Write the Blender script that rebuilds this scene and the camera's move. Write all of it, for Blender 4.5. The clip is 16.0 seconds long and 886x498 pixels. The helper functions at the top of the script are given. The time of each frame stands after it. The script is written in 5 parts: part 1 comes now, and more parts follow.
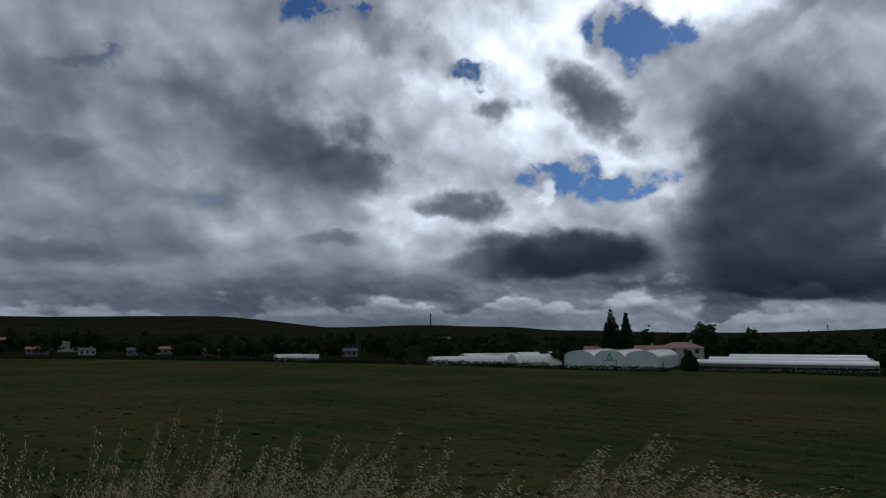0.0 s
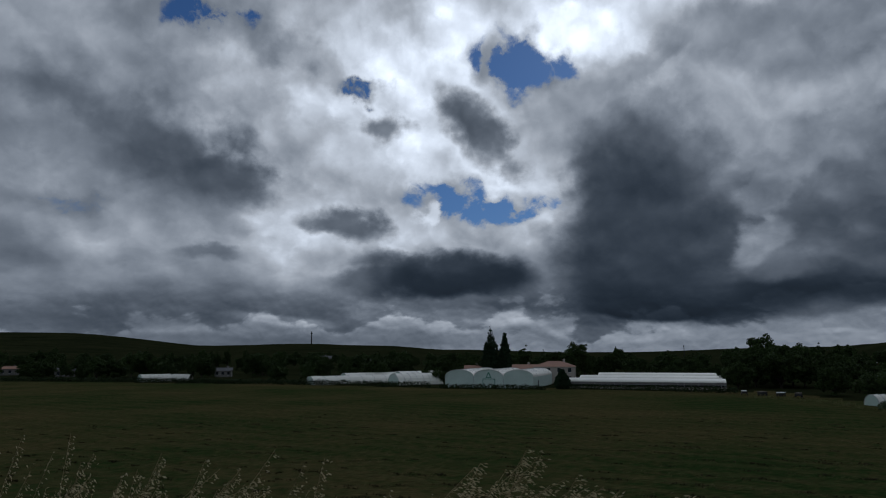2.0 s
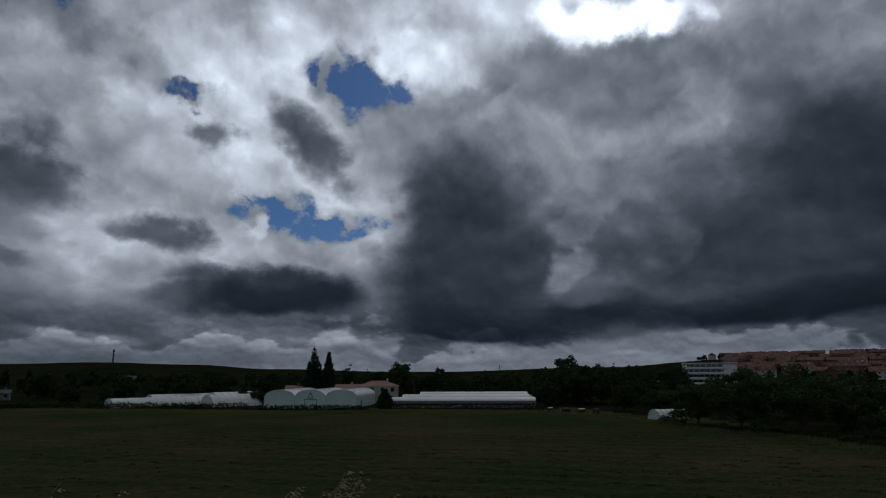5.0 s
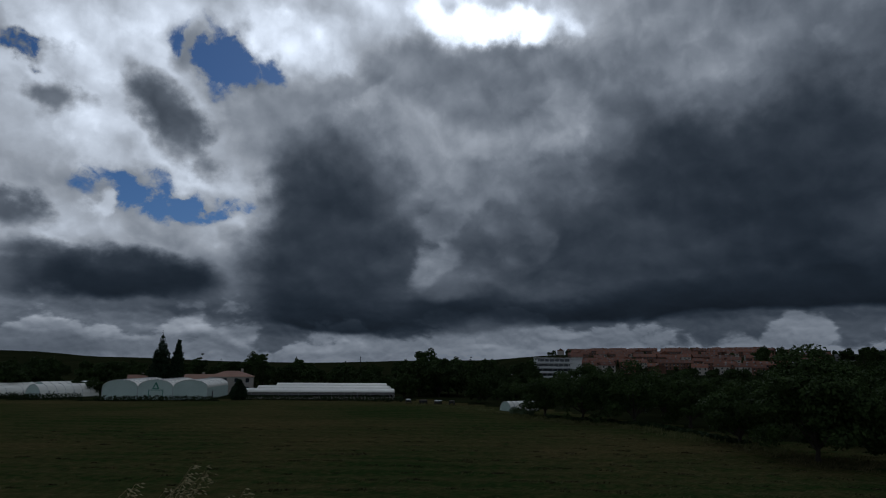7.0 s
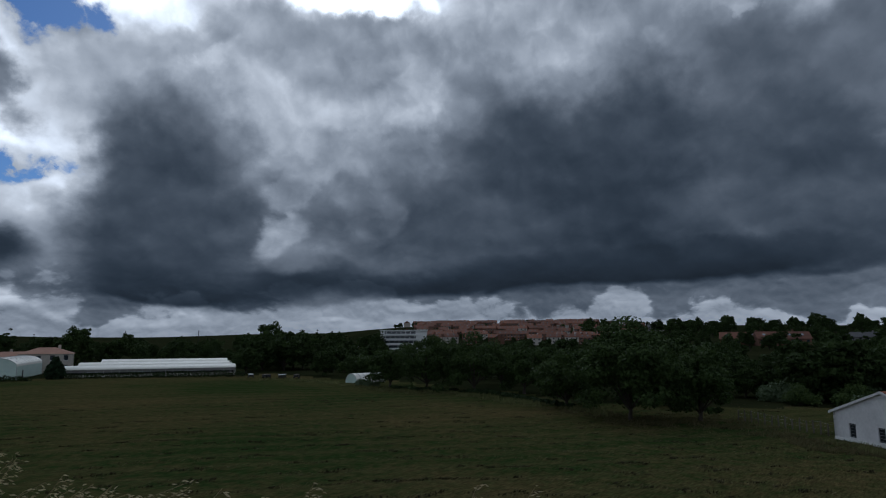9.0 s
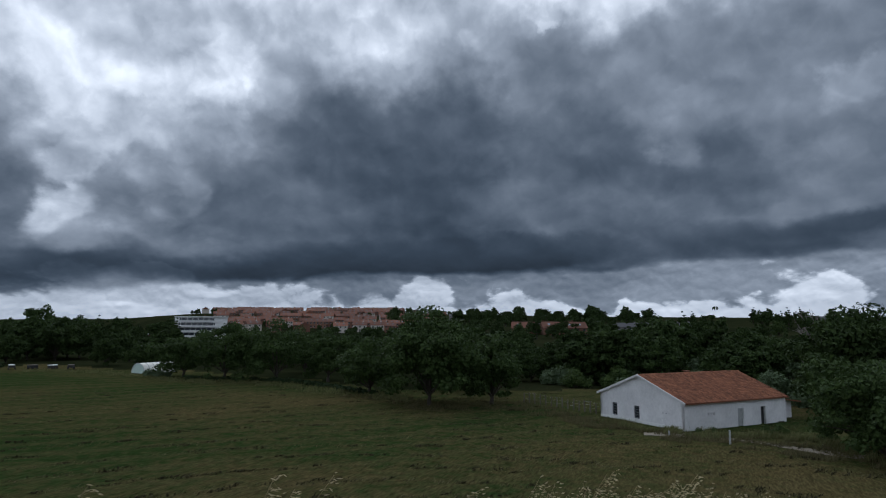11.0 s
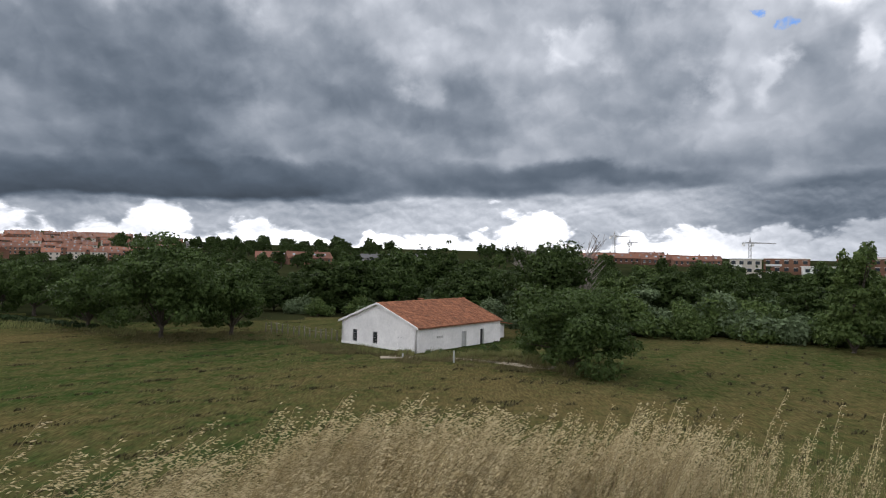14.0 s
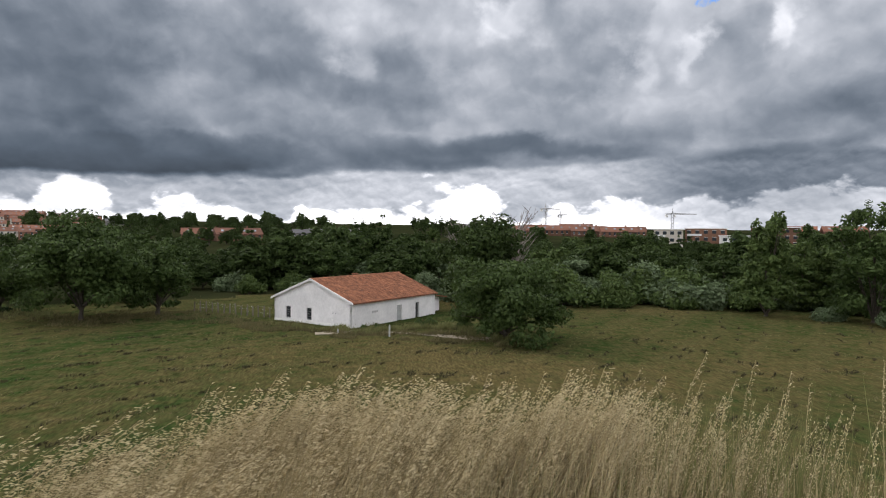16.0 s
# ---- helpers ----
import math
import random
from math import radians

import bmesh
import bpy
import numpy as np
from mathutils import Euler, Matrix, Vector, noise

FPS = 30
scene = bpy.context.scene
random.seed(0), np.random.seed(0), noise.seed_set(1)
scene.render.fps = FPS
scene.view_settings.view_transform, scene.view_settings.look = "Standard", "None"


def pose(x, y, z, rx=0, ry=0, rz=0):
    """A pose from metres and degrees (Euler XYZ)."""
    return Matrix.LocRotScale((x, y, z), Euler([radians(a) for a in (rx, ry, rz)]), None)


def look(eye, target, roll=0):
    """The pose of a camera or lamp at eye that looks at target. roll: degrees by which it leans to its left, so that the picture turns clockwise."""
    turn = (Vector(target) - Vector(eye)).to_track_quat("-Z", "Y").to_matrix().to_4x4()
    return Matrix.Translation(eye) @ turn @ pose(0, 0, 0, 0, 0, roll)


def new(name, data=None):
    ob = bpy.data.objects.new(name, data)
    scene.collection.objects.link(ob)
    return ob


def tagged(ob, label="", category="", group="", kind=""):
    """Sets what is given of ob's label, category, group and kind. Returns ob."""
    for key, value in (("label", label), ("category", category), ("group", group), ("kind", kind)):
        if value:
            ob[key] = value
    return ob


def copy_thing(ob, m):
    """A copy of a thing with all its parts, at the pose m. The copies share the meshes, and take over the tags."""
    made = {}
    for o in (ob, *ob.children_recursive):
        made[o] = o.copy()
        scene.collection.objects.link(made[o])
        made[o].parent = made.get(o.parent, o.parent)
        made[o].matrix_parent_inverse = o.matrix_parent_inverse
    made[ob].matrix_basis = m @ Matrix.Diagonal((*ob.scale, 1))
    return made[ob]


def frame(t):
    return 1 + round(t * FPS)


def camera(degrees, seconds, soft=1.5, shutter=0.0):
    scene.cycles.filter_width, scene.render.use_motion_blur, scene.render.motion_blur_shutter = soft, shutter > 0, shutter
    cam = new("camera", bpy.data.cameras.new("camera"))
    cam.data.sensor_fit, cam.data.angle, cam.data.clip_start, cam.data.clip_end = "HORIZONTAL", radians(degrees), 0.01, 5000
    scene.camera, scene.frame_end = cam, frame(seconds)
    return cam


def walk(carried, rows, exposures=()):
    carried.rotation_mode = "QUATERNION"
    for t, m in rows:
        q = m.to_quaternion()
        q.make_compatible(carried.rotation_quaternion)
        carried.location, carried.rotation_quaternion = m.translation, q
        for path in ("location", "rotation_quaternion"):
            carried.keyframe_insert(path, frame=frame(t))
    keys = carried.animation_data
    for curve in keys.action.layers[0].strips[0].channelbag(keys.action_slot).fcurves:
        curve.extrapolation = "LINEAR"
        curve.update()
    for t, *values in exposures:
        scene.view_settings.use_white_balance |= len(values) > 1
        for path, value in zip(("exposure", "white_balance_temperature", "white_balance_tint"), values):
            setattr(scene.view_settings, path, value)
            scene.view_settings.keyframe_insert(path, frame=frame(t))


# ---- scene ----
cam = camera(69.75, 16.0, soft=1.1)
PATH = [
    (0.0, 0.00, 7.71, 0.38),
    (0.5, -2.63, 7.91, 0.19),
    (1.0, -5.52, 8.56, 0.14),
    (1.5, -7.81, 8.62, 0.41),
    (2.0, -10.47, 9.33, 0.28),
    (2.5, -12.51, 9.43, 0.18),
    (3.0, -15.28, 9.39, 0.39),
    (3.5, -17.48, 9.29, 0.43),
    (6.0, -32.37, 11.39, 0.02),
    (6.5, -35.37, 10.57, -0.37),
    (7.0, -38.30, 10.28, -0.52),
    (7.5, -41.47, 9.25, -0.54),
    (8.0, -44.51, 7.90, -0.48),
    (8.5, -47.32, 8.16, -0.14),
    (9.0, -51.86, 7.91, 0.11),
    (9.5, -56.36, 7.08, 0.12),
    (10.0, -60.76, 7.15, 0.14),
    (12.5, -80.89, 3.91, -1.07),
    (13.0, -84.99, 2.37, -1.10),
    (13.5, -88.98, 1.44, -1.57),
    (14.0, -91.64, 0.91, -1.17),
    (14.5, -93.82, 0.03, -0.85),
    (15.0, -96.45, -0.52, -0.93),
    (15.5, -97.09, -1.05, -0.90),
    (16.0, -97.57, -1.36, -0.37),
]

EYE = 11.0
walk(cam, [(t, pose(0, 0, EYE, 90 + p, r, y)) for t, y, p, r in PATH],
     [(0.0, -1.98, 5600, 9), (3.5, -2.4, 5600, 9), (6.0, -2.6, 5600, 9), (8.0, -2.2, 5500, 9), (9.0, -1.75, 5500, 9), (10.0, -1.5, 5500, 9), (11.2, -0.8, 5650, 10), (12.5, -0.2, 5900, 12), (13.5, 0.2, 6420, 13), (16.0, 0.4, 6680, 14)])

# ---------------------------------------------------------------- sky and sun
SUN_AZ, SUN_EL = 42.0, 34.0
world = bpy.data.worlds.new("sky")
scene.world = world
world.use_nodes = True
wt = world.node_tree
wt.nodes.clear()


def wn(kind, **props):
    n = wt.nodes.new(kind)
    for k, v in props.items():
        if k == "operation":
            n.operation = v
        elif k == "data_type":
            n.data_type = v
        elif k == "vector_type":
            n.vector_type = v
        elif k == "interpolation_type":
            n.interpolation_type = v
        elif k == "noise_dimensions":
            n.noise_dimensions = v
    return n


def wl(a, b):
    wt.links.new(a, b)


def wmath(op, a, b=None, c=None):
    n = wn("ShaderNodeMath", operation=op)
    for i, v in enumerate((a, b, c)):
        if v is None:
            continue
        if isinstance(v, (int, float)):
            n.inputs[i].default_value = v
        else:
            wl(v, n.inputs[i])
    return n.outputs[0]


def wvec(op, a, b=None):
    n = wn("ShaderNodeVectorMath", operation=op)
    for i, v in enumerate((a, b)):
        if v is None:
            continue
        if isinstance(v, (tuple, list)):
            n.inputs[i].default_value = v
        else:
            wl(v, n.inputs[i])
    return n


def wnoise(vec, scale, detail, rough, lac=2.0):
    n = wn("ShaderNodeTexNoise")
    wl(vec, n.inputs["Vector"])
    n.inputs["Scale"].default_value = scale
    n.inputs["Detail"].default_value = detail
    n.inputs["Roughness"].default_value = rough
    n.inputs["Lacunarity"].default_value = lac
    return n


def wcombine(x, y, z):
    n = wn("ShaderNodeCombineXYZ")
    for i, v in enumerate((x, y, z)):
        if isinstance(v, (int, float)):
            n.inputs[i].default_value = v
        else:
            wl(v, n.inputs[i])
    return n.outputs[0]


coord = wn("ShaderNodeTexCoord").outputs["Generated"]
direction = wvec("NORMALIZE", coord).outputs[0]
sep = wn("ShaderNodeSeparateXYZ")
wl(direction, sep.inputs[0])
az = wmath("MULTIPLY", wmath("ARCTAN2", sep.outputs[0], sep.outputs[1]), 57.29578)
el = wmath("MULTIPLY", wmath("ARCSINE", sep.outputs[2]), 57.29578)
flat = wcombine(az, el, 0.0)
# billows: coarse and fine noise on the bearing and height, squeezed towards the horizon
rise = wmath("ADD", wmath("MAXIMUM", el, -2.0), wmath("MULTIPLY", wmath("SUBTRACT", 1.0, wmath("POWER", 2.718, wmath("MULTIPLY", wmath("MAXIMUM", el, 0.0), -0.16))), 8.0))
deck = wcombine(wmath("MULTIPLY", az, 0.1), wmath("MULTIPLY", rise, 0.1), 3.7)
above = wvec("ADD", deck, (0.02, 0.09, 0.0)).outputs[0]
big = wnoise(deck, 0.9, 7.0, 0.52)
fine = wnoise(deck, 2.4, 9.0, 0.55)
swell = wnoise(deck, 1.15, 2.5, 0.5)
swell_above = wnoise(wvec("ADD", deck, (0.05, 0.15, 0.0)).outputs[0], 1.15, 2.5, 0.5)
warp = wvec("SUBTRACT", big.outputs["Color"], (0.5, 0.5, 0.5)).outputs[0]
warp2 = wvec("SUBTRACT", fine.outputs["Color"], (0.5, 0.5, 0.5)).outputs[0]
reach = wmath("ADD", 2.0, wmath("MULTIPLY", wmath("MINIMUM", wmath("MAXIMUM", el, 0.0), 20.0), 0.55))
ws = wn("ShaderNodeVectorMath", operation="SCALE")
wl(warp, ws.inputs[0])
wl(reach, ws.inputs["Scale"])
ws2 = wn("ShaderNodeVectorMath", operation="SCALE")
wl(warp2, ws2.inputs[0])
wl(wmath("MULTIPLY", reach, 0.5), ws2.inputs["Scale"])
squash = wvec("MULTIPLY", wvec("ADD", ws.outputs[0], ws2.outputs[0]).outputs[0], (1.3, 0.75, 0.0)).outputs[0]
bent = wvec("ADD", flat, squash).outputs[0]
# state of the sky: brightness in stops, share of blue, strength of the billows
state = wcombine(wmath("ADD", 0.0, wmath("MULTIPLY", wmath("SUBTRACT", big.outputs["Fac"], 0.5), 1.2)), 0.0, 0.75)


def paint(a, e, ra, re, rot, stops, blue, billow, soft, opacity):
    """One cloud or gap: bearing, height, half width and height in degrees, tilt, brightness, blue, billows, edge, cover."""
    global state
    m = wn("ShaderNodeMapping")
    m.vector_type = "TEXTURE"
    keep = wn("ShaderNodeVectorMath", operation="MULTIPLY_ADD")  # takes the clouds one after another
    wl(state, keep.inputs[0])
    keep.inputs[1].default_value = (1e-7, 1e-7, 1e-7)
    wl(bent, keep.inputs[2])
    wl(keep.outputs[0], m.inputs["Vector"])
    m.inputs["Location"].default_value = (a, e, 0)
    m.inputs["Rotation"].default_value = (0, 0, radians(rot))
    m.inputs["Scale"].default_value = (ra * 1.15, re * 1.15, 1)
    length = wn("ShaderNodeVectorMath", operation="LENGTH")
    wl(m.outputs[0], length.inputs[0])
    edge = wn("ShaderNodeMapRange", interpolation_type="SMOOTHSTEP")
    wl(length.outputs["Value"], edge.inputs["Value"])
    for k, v in (("From Min", 1.0), ("From Max", 1.0 - soft * 0.8), ("To Min", 0.0), ("To Max", opacity)):
        edge.inputs[k].default_value = v
    mix = wn("ShaderNodeMix", data_type="VECTOR")
    wl(edge.outputs[0], mix.inputs[0])
    wl(state, mix.inputs[4])
    mix.inputs[5].default_value = (stops, blue, billow)
    state = mix.outputs[1]


# the bright veil round the hidden sun
paint(29.1, 23.3, 39.5, 23.28, -5, 1.75, 0, 0.9, 1, 0.9)
paint(-35.4, 10.3, 17.5, 12.26, 7, 0.2, 0, 0.8, 1, 0.6)
paint(0.0, 20.0, 16.0, 9.5, 0, 1.5, 0, 1.0, 1, 0.58)
paint(4.0, 10.0, 15.0, 5.0, 0, 0.9, 0, 1.0, 1, 0.6)
paint(-32.0, 9.0, 15.0, 9.0, 0, -0.8, 0, 0.8, 1, 0.6)
# grey haze low down
paint(7.8, 2.6, 46.7, 3.77, -0, -1.0, 0, 1.0, 0.8, 0.85)
paint(66.7, 5.1, 38.6, 4.54, 1, -0.7, 0, 0.6, 0.7, 0.85)
paint(99.7, 3.7, 44.2, 4.03, 0, -1.2, 0, 0.6, 0.6, 0.9)
# gaps of blue sky between the broken clouds
paint(20.3, 25.4, 8.0, 4.0, -22, -0.2, 1, 0.6, 0.9, 0.95)
paint(13.4, 13.1, 8.8, 1.9, -1, 0.2, 1, 0.5, 0.9, 0.9)
paint(-11.8, 27.7, 6.0, 2.0, -4, -0.3, 1, 0.5, 0.9, 0.85)
paint(1.5, 24.0, 4.4, 1.2, -9, -0.2, 1, 0.5, 0.9, 0.85)
paint(-20.1, 12.0, 2.8, 0.86, -1, -0.6, 0.6, 0.4, 0.9, 0.5)
paint(-30.6, 22.0, 3.6, 0.66, 6, -1, 0.6, 0.4, 0.9, 0.5)
paint(2.3, 23.9, 1.8, 1.17, 0, -0.7, 1, 0.5, 0.9, 0.6)
paint(22.8, 23.0, 3.2, 1.31, -29, -0.7, 1, 0.4, 0.9, 0.5)
# grey undersides of the broken clouds
paint(-15.5, 17.1, 12.1, 3.72, -20, -1.15, 0, 0.9, 0.9, 0.85)
paint(-9.9, 15.2, 5.6, 2.22, -23, -1.7, 0, 0.6, 0.9, 0.7)
paint(-33.9, 19.3, 5.2, 3.66, 11, -0.9, 0, 0.7, 0.95, 0.6)
paint(-31.6, 14.4, 6.5, 1.28, 3, -0.8, 0, 0.6, 0.95, 0.6)
paint(-30.7, 6.2, 7.2, 0.88, 1, -1.2, 0, 0.4, 0.9, 0.75)
paint(-9.8, 8.5, 3.5, 0.70, -7, -1.0, 0, 0.4, 0.9, 0.7)
paint(-32.4, 3.8, 4.4, 0.43, 2, -0.9, 0, 0.4, 0.9, 0.6)
paint(-18.8, 2.4, 12.6, 0.76, 0, -1.1, 0, 0.5, 0.95, 0.6)
paint(-4.3, 26.4, 5.9, 2.05, -9, -0.3, 0, 0.6, 0.95, 0.6)
paint(4.7, 20.0, 3.9, 2.04, -10, -1.0, 0, 0.5, 0.95, 0.75)
paint(15.7, 18.8, 5.3, 3.40, -17, -1.6, 0, 0.6, 0.85, 0.9)
paint(1.9, 10.7, 4.4, 1.52, -17, -1.5, 0, 0.5, 0.9, 0.85)
paint(-34.5, 13.0, 4.6, 1.67, 8, -0.6, 0, 0.6, 0.95, 0.5)
# bright sunlit rims
paint(1.0, 16.6, 6.3, 2.73, -1, 1.15, 0, 0.6, 0.95, 0.7)
paint(27.3, 23.0, 5.9, 1.89, 11, 1.5, 0, 0.6, 0.95, 0.75)
paint(21.1, 18.4, 2.8, 3.66, 13, 1.2, 0, 0.5, 0.95, 0.6)
paint(18.9, 10.7, 4.4, 1.83, -12, 1.0, 0, 1.0, 0.8, 0.85)
paint(8.4, 11.6, 1.3, 1.00, -2, 1.4, 0, 0.5, 0.8, 0.8)
paint(-1.6, 25.0, 3.2, 2.78, 0, 0.9, 0, 0.6, 0.95, 0.5)
paint(-23.3, 5.4, 8.6, 1.87, 2, 0.5, 0, 0.5, 0.95, 0.4)
# the storm cloud: body, tower and dark base
paint(43.2, 15.9, 21.5, 11.65, -7, -1.2, 0, 0.9, 0.4, 1)
paint(70.4, 14.3, 25.1, 10.85, -1, -1.2, 0, 0.65, 0.5, 1)
paint(81.4, 16.5, 32.3, 10.33, 3, -1.25, 0, 0.62, 0.4, 0.97)
paint(99.5, 14.5, 41.5, 8.97, -2, -1.3, 0, 0.62, 0.4, 0.95)
paint(47.5, 24.6, 18.4, 5.65, 1, 0.1, 0, 0.8, 0.95, 0.8)
paint(33.6, 21.0, 21.2, 8.80, 8, 0.35, 0, 0.7, 1, 0.9)
paint(56.8, 17.8, 18.0, 7.40, 8, -0.65, 0, 0.7, 1, 0.8)
paint(28.6, 14.6, 8.6, 6.46, 33, -1.45, 0, 0.6, 1, 0.6)
paint(11.5, 6.9, 8.6, 2.00, -5, -2.3, 0, 0.5, 0.7, 0.95)
paint(3.9, 6.2, 3.1, 0.91, -1, -1.7, 0, 0.5, 0.9, 0.6)
paint(67.8, 15.5, 7.6, 10.02, -8, -2.35, 0, 0.4, 0.9, 0.75)
paint(26.9, 7.0, 6.4, 2.98, 2, -2.5, 0, 0.4, 0.9, 0.8)
paint(10.6, 6.4, 6.8, 1.53, 1, -2.8, 0, 0.5, 0.8, 0.9)
paint(35.0, 5.0, 13.9, 2.52, -2, -2.75, 0, 0.35, 0.9, 0.9)
paint(71.4, 6.4, 19.1, 2.01, 1, -2.95, 0, 0.4, 0.9, 0.9)
paint(83.3, 14.6, 7.7, 5.98, 6, -2.1, 0, 0.5, 0.95, 0.6)
paint(56.8, 4.9, 16.3, 1.32, 2, -3.0, 0, 0.3, 0.9, 0.8)
paint(66.5, 6.3, 23.8, 1.67, 4, -2.5, 0, 0.4, 0.9, 0.85)
paint(103.4, 7.6, 14.3, 1.22, -3, -2.4, 0, 0.4, 0.9, 0.8)
paint(67.1, 18.1, 7.3, 5.55, 15, -1.8, 0, 0.6, 0.95, 0.6)
paint(94.1, 12.9, 6.3, 4.35, 8, -2.0, 0, 0.6, 0.95, 0.6)
paint(70.4, 6.7, 14.0, 1.84, 2, -2.5, 0, 0.4, 0.9, 0.75)
paint(96.1, 6.9, 11.5, 1.60, 1, -2.3, 0, 0.5, 0.9, 0.7)
paint(109.3, 15.2, 7.5, 3.66, 27, -2.0, 0, 0.7, 0.9, 0.65)
paint(123.1, 15.6, 3.5, 3.71, 23, -1.7, 0, 0.7, 0.9, 0.6)
paint(116.2, 9.3, 11.2, 2.07, 2, -1.6, 0, 0.6, 0.95, 0.5)
paint(125.5, 6.6, 5.9, 0.94, -1, -2.2, 0, 0.4, 0.9, 0.7)
paint(39.0, 9.8, 5.4, 2.14, 28, -0.9, 0, 0.5, 0.45, 0.9)
paint(41.1, 14.3, 3.1, 1.01, 16, -0.55, 0, 0.5, 0.5, 0.85)
paint(36.2, 8.4, 2.1, 0.71, 31, -0.5, 0, 0.5, 0.5, 0.8)
paint(45.8, 16.9, 3.6, 1.20, 3, -0.8, 0, 0.6, 0.6, 0.7)
paint(53.9, 16.9, 2.9, 1.94, 1, -1.2, 0, 0.6, 0.5, 0.7)
paint(46.3, 11.3, 6.1, 3.53, 19, -2.0, 0, 0.6, 0.95, 0.6)
# the storm cloud's western flank
paint(30.9, 11.3, 8.1, 9.50, 18, -1.3, 0, 0.8, 0.7, 0.75)
paint(28.8, 3.9, 7.8, 2.22, -3, -2.6, 0, 0.4, 0.8, 0.9)
paint(28.0, 9.5, 9.0, 8.0, 12, -2.1, 0, 0.7, 0.7, 0.85)
paint(62.0, 13.0, 17.0, 10.0, 0, -2.3, 0, 0.75, 0.9, 0.7)
paint(82.0, 12.0, 15.0, 8.0, 0, -2.0, 0, 0.75, 0.9, 0.5)
paint(112.0, 25.0, 18.0, 6.5, 0, -1.7, 0, 0.8, 0.9, 0.7)
paint(130.0, 9.0, 9.0, 5.0, 0, -2.0, 0, 0.8, 0.9, 0.7)
paint(47.0, 20.5, 13.0, 7.5, 0, 0.1, 0, 1.3, 1, 0.65)
paint(65.0, 26.0, 18.0, 5.8, 0, -0.2, 0, 1.0, 1, 0.7)
# the sunlit tower before the storm
paint(41.5, 10.0, 6.0, 3.6, 25, -0.95, 0, 1.1, 0.35, 0.9)
paint(37.8, 9.6, 3.2, 1.8, 35, -0.25, 0, 1.2, 0.65, 0.9)
paint(40.2, 13.4, 3.4, 1.5, 12, -0.3, 0, 1.2, 0.65, 0.85)
# breaks in the storm cloud where the sun comes through
paint(41.7, 29.9, 9.0, 2.08, -4, 2.6, 0, 0.4, 0.9, 0.95)
paint(30.3, 23.2, 4.0, 1.2, 25, 0.9, 0, 0.6, 0.95, 0.5)
paint(38.5, 18.2, 1.6, 1.6, 5, 0.3, 0, 0.4, 1, 0.8)
paint(43.2, 19.0, 5.5, 1.8, 1, 0.35, 0, 0.9, 1, 0.8)
paint(49.0, 19.4, 2.4, 1.8, -23, 0.3, 0, 0.6, 1, 0.8)
paint(39.0, 11.4, 0.8, 0.92, 25, 0.2, 0, 0.3, 0.95, 0.6)
paint(78.9, 26.3, 1.7, 0.65, -7, 0.2, 0, 0.4, 0.95, 0.7)
paint(49.7, 19.3, 1.7, 1.05, -18, -0.1, 0, 0.5, 0.95, 0.7)
paint(105.3, 19.0, 3.5, 1.73, 8, -0.75, 0, 0.6, 0.95, 0.7)
paint(89.6, 14.0, 2.3, 1.22, -1, -1.0, 0, 0.5, 0.95, 0.6)
paint(115.0, 13.9, 1.8, 2.05, 32, -0.6, 0, 0.6, 0.95, 0.7)
paint(119.9, 14.5, 1.6, 2.2, -36, -0.6, 0, 0.5, 0.95, 0.85)
paint(117.8, 15.8, 3.0, 3.45, 19, -0.9, 0, 0.6, 0.95, 0.6)
paint(126.1, 16.0, 1.6, 2.99, -44, -0.3, 0, 0.6, 0.95, 0.6)
paint(120.3, 18.5, 1.2, 0.58, 12, -1.2, 0.7, 0.3, 0.9, 0.7)
paint(103.4, 19.5, 2.0, 1.12, 13, -0.6, 0, 0.5, 0.95, 0.5)
paint(90.4, 14.0, 2.5, 1.91, 1, -1.0, 0, 0.5, 0.95, 0.5)
# bright cumulus along the horizon under the storm's edge
paint(-3.2, 3.0, 5.6, 0.71, -3, 0.2, 0, 1.0, 0.8, 0.7)
paint(5.9, 4.1, 4.0, 0.91, -13, 0.6, 0, 1.1, 0.8, 0.8)
paint(14.7, 3.0, 5.7, 0.88, -7, 0.3, 0, 1.1, 0.8, 0.8)
paint(25.8, 1.7, 7.0, 0.91, -1, 0.5, 0, 1.2, 0.7, 0.85)
paint(-9.2, 1.0, 19.0, 0.69, -0, -1.3, 0.2, 0.5, 0.9, 0.7)
paint(8.2, 3.4, 7.6, 1.56, -5, 0.0, 0, 1.2, 0.6, 0.8)
paint(27.1, 1.9, 5.8, 0.98, -3, 0.4, 0, 1.1, 0.7, 0.8)
paint(49.1, 2.3, 5.8, 0.49, 3, 0.2, 0, 0.7, 0.8, 0.8)
paint(42.6, 1.5, 3.0, 0.25, 2, 0.7, 0, 0.4, 0.8, 0.8)
paint(66.8, 2.9, 10.9, 1.32, 1, -0.8, 0, 1.0, 0.6, 0.85)
paint(67.5, 2.7, 8.0, 1.17, 1, -0.4, 0, 1.1, 0.6, 0.9)
paint(74.8, 3.5, 3.5, 0.93, 8, 0.1, 0, 1.0, 0.8, 0.8)
paint(82.6, 4.2, 6.0, 1.57, 0, -1.6, 0.25, 0.7, 0.6, 0.8)
paint(58.4, 2.8, 18.0, 1.32, 2, -1.0, 0, 0.9, 0.6, 0.9)
paint(69.5, 3.3, 8.3, 1.10, -0, 0.0, 0, 0.9, 0.8, 0.8)
paint(49.5, 2.8, 2.6, 0.39, 5, 0.6, 0, 0.5, 0.8, 0.7)
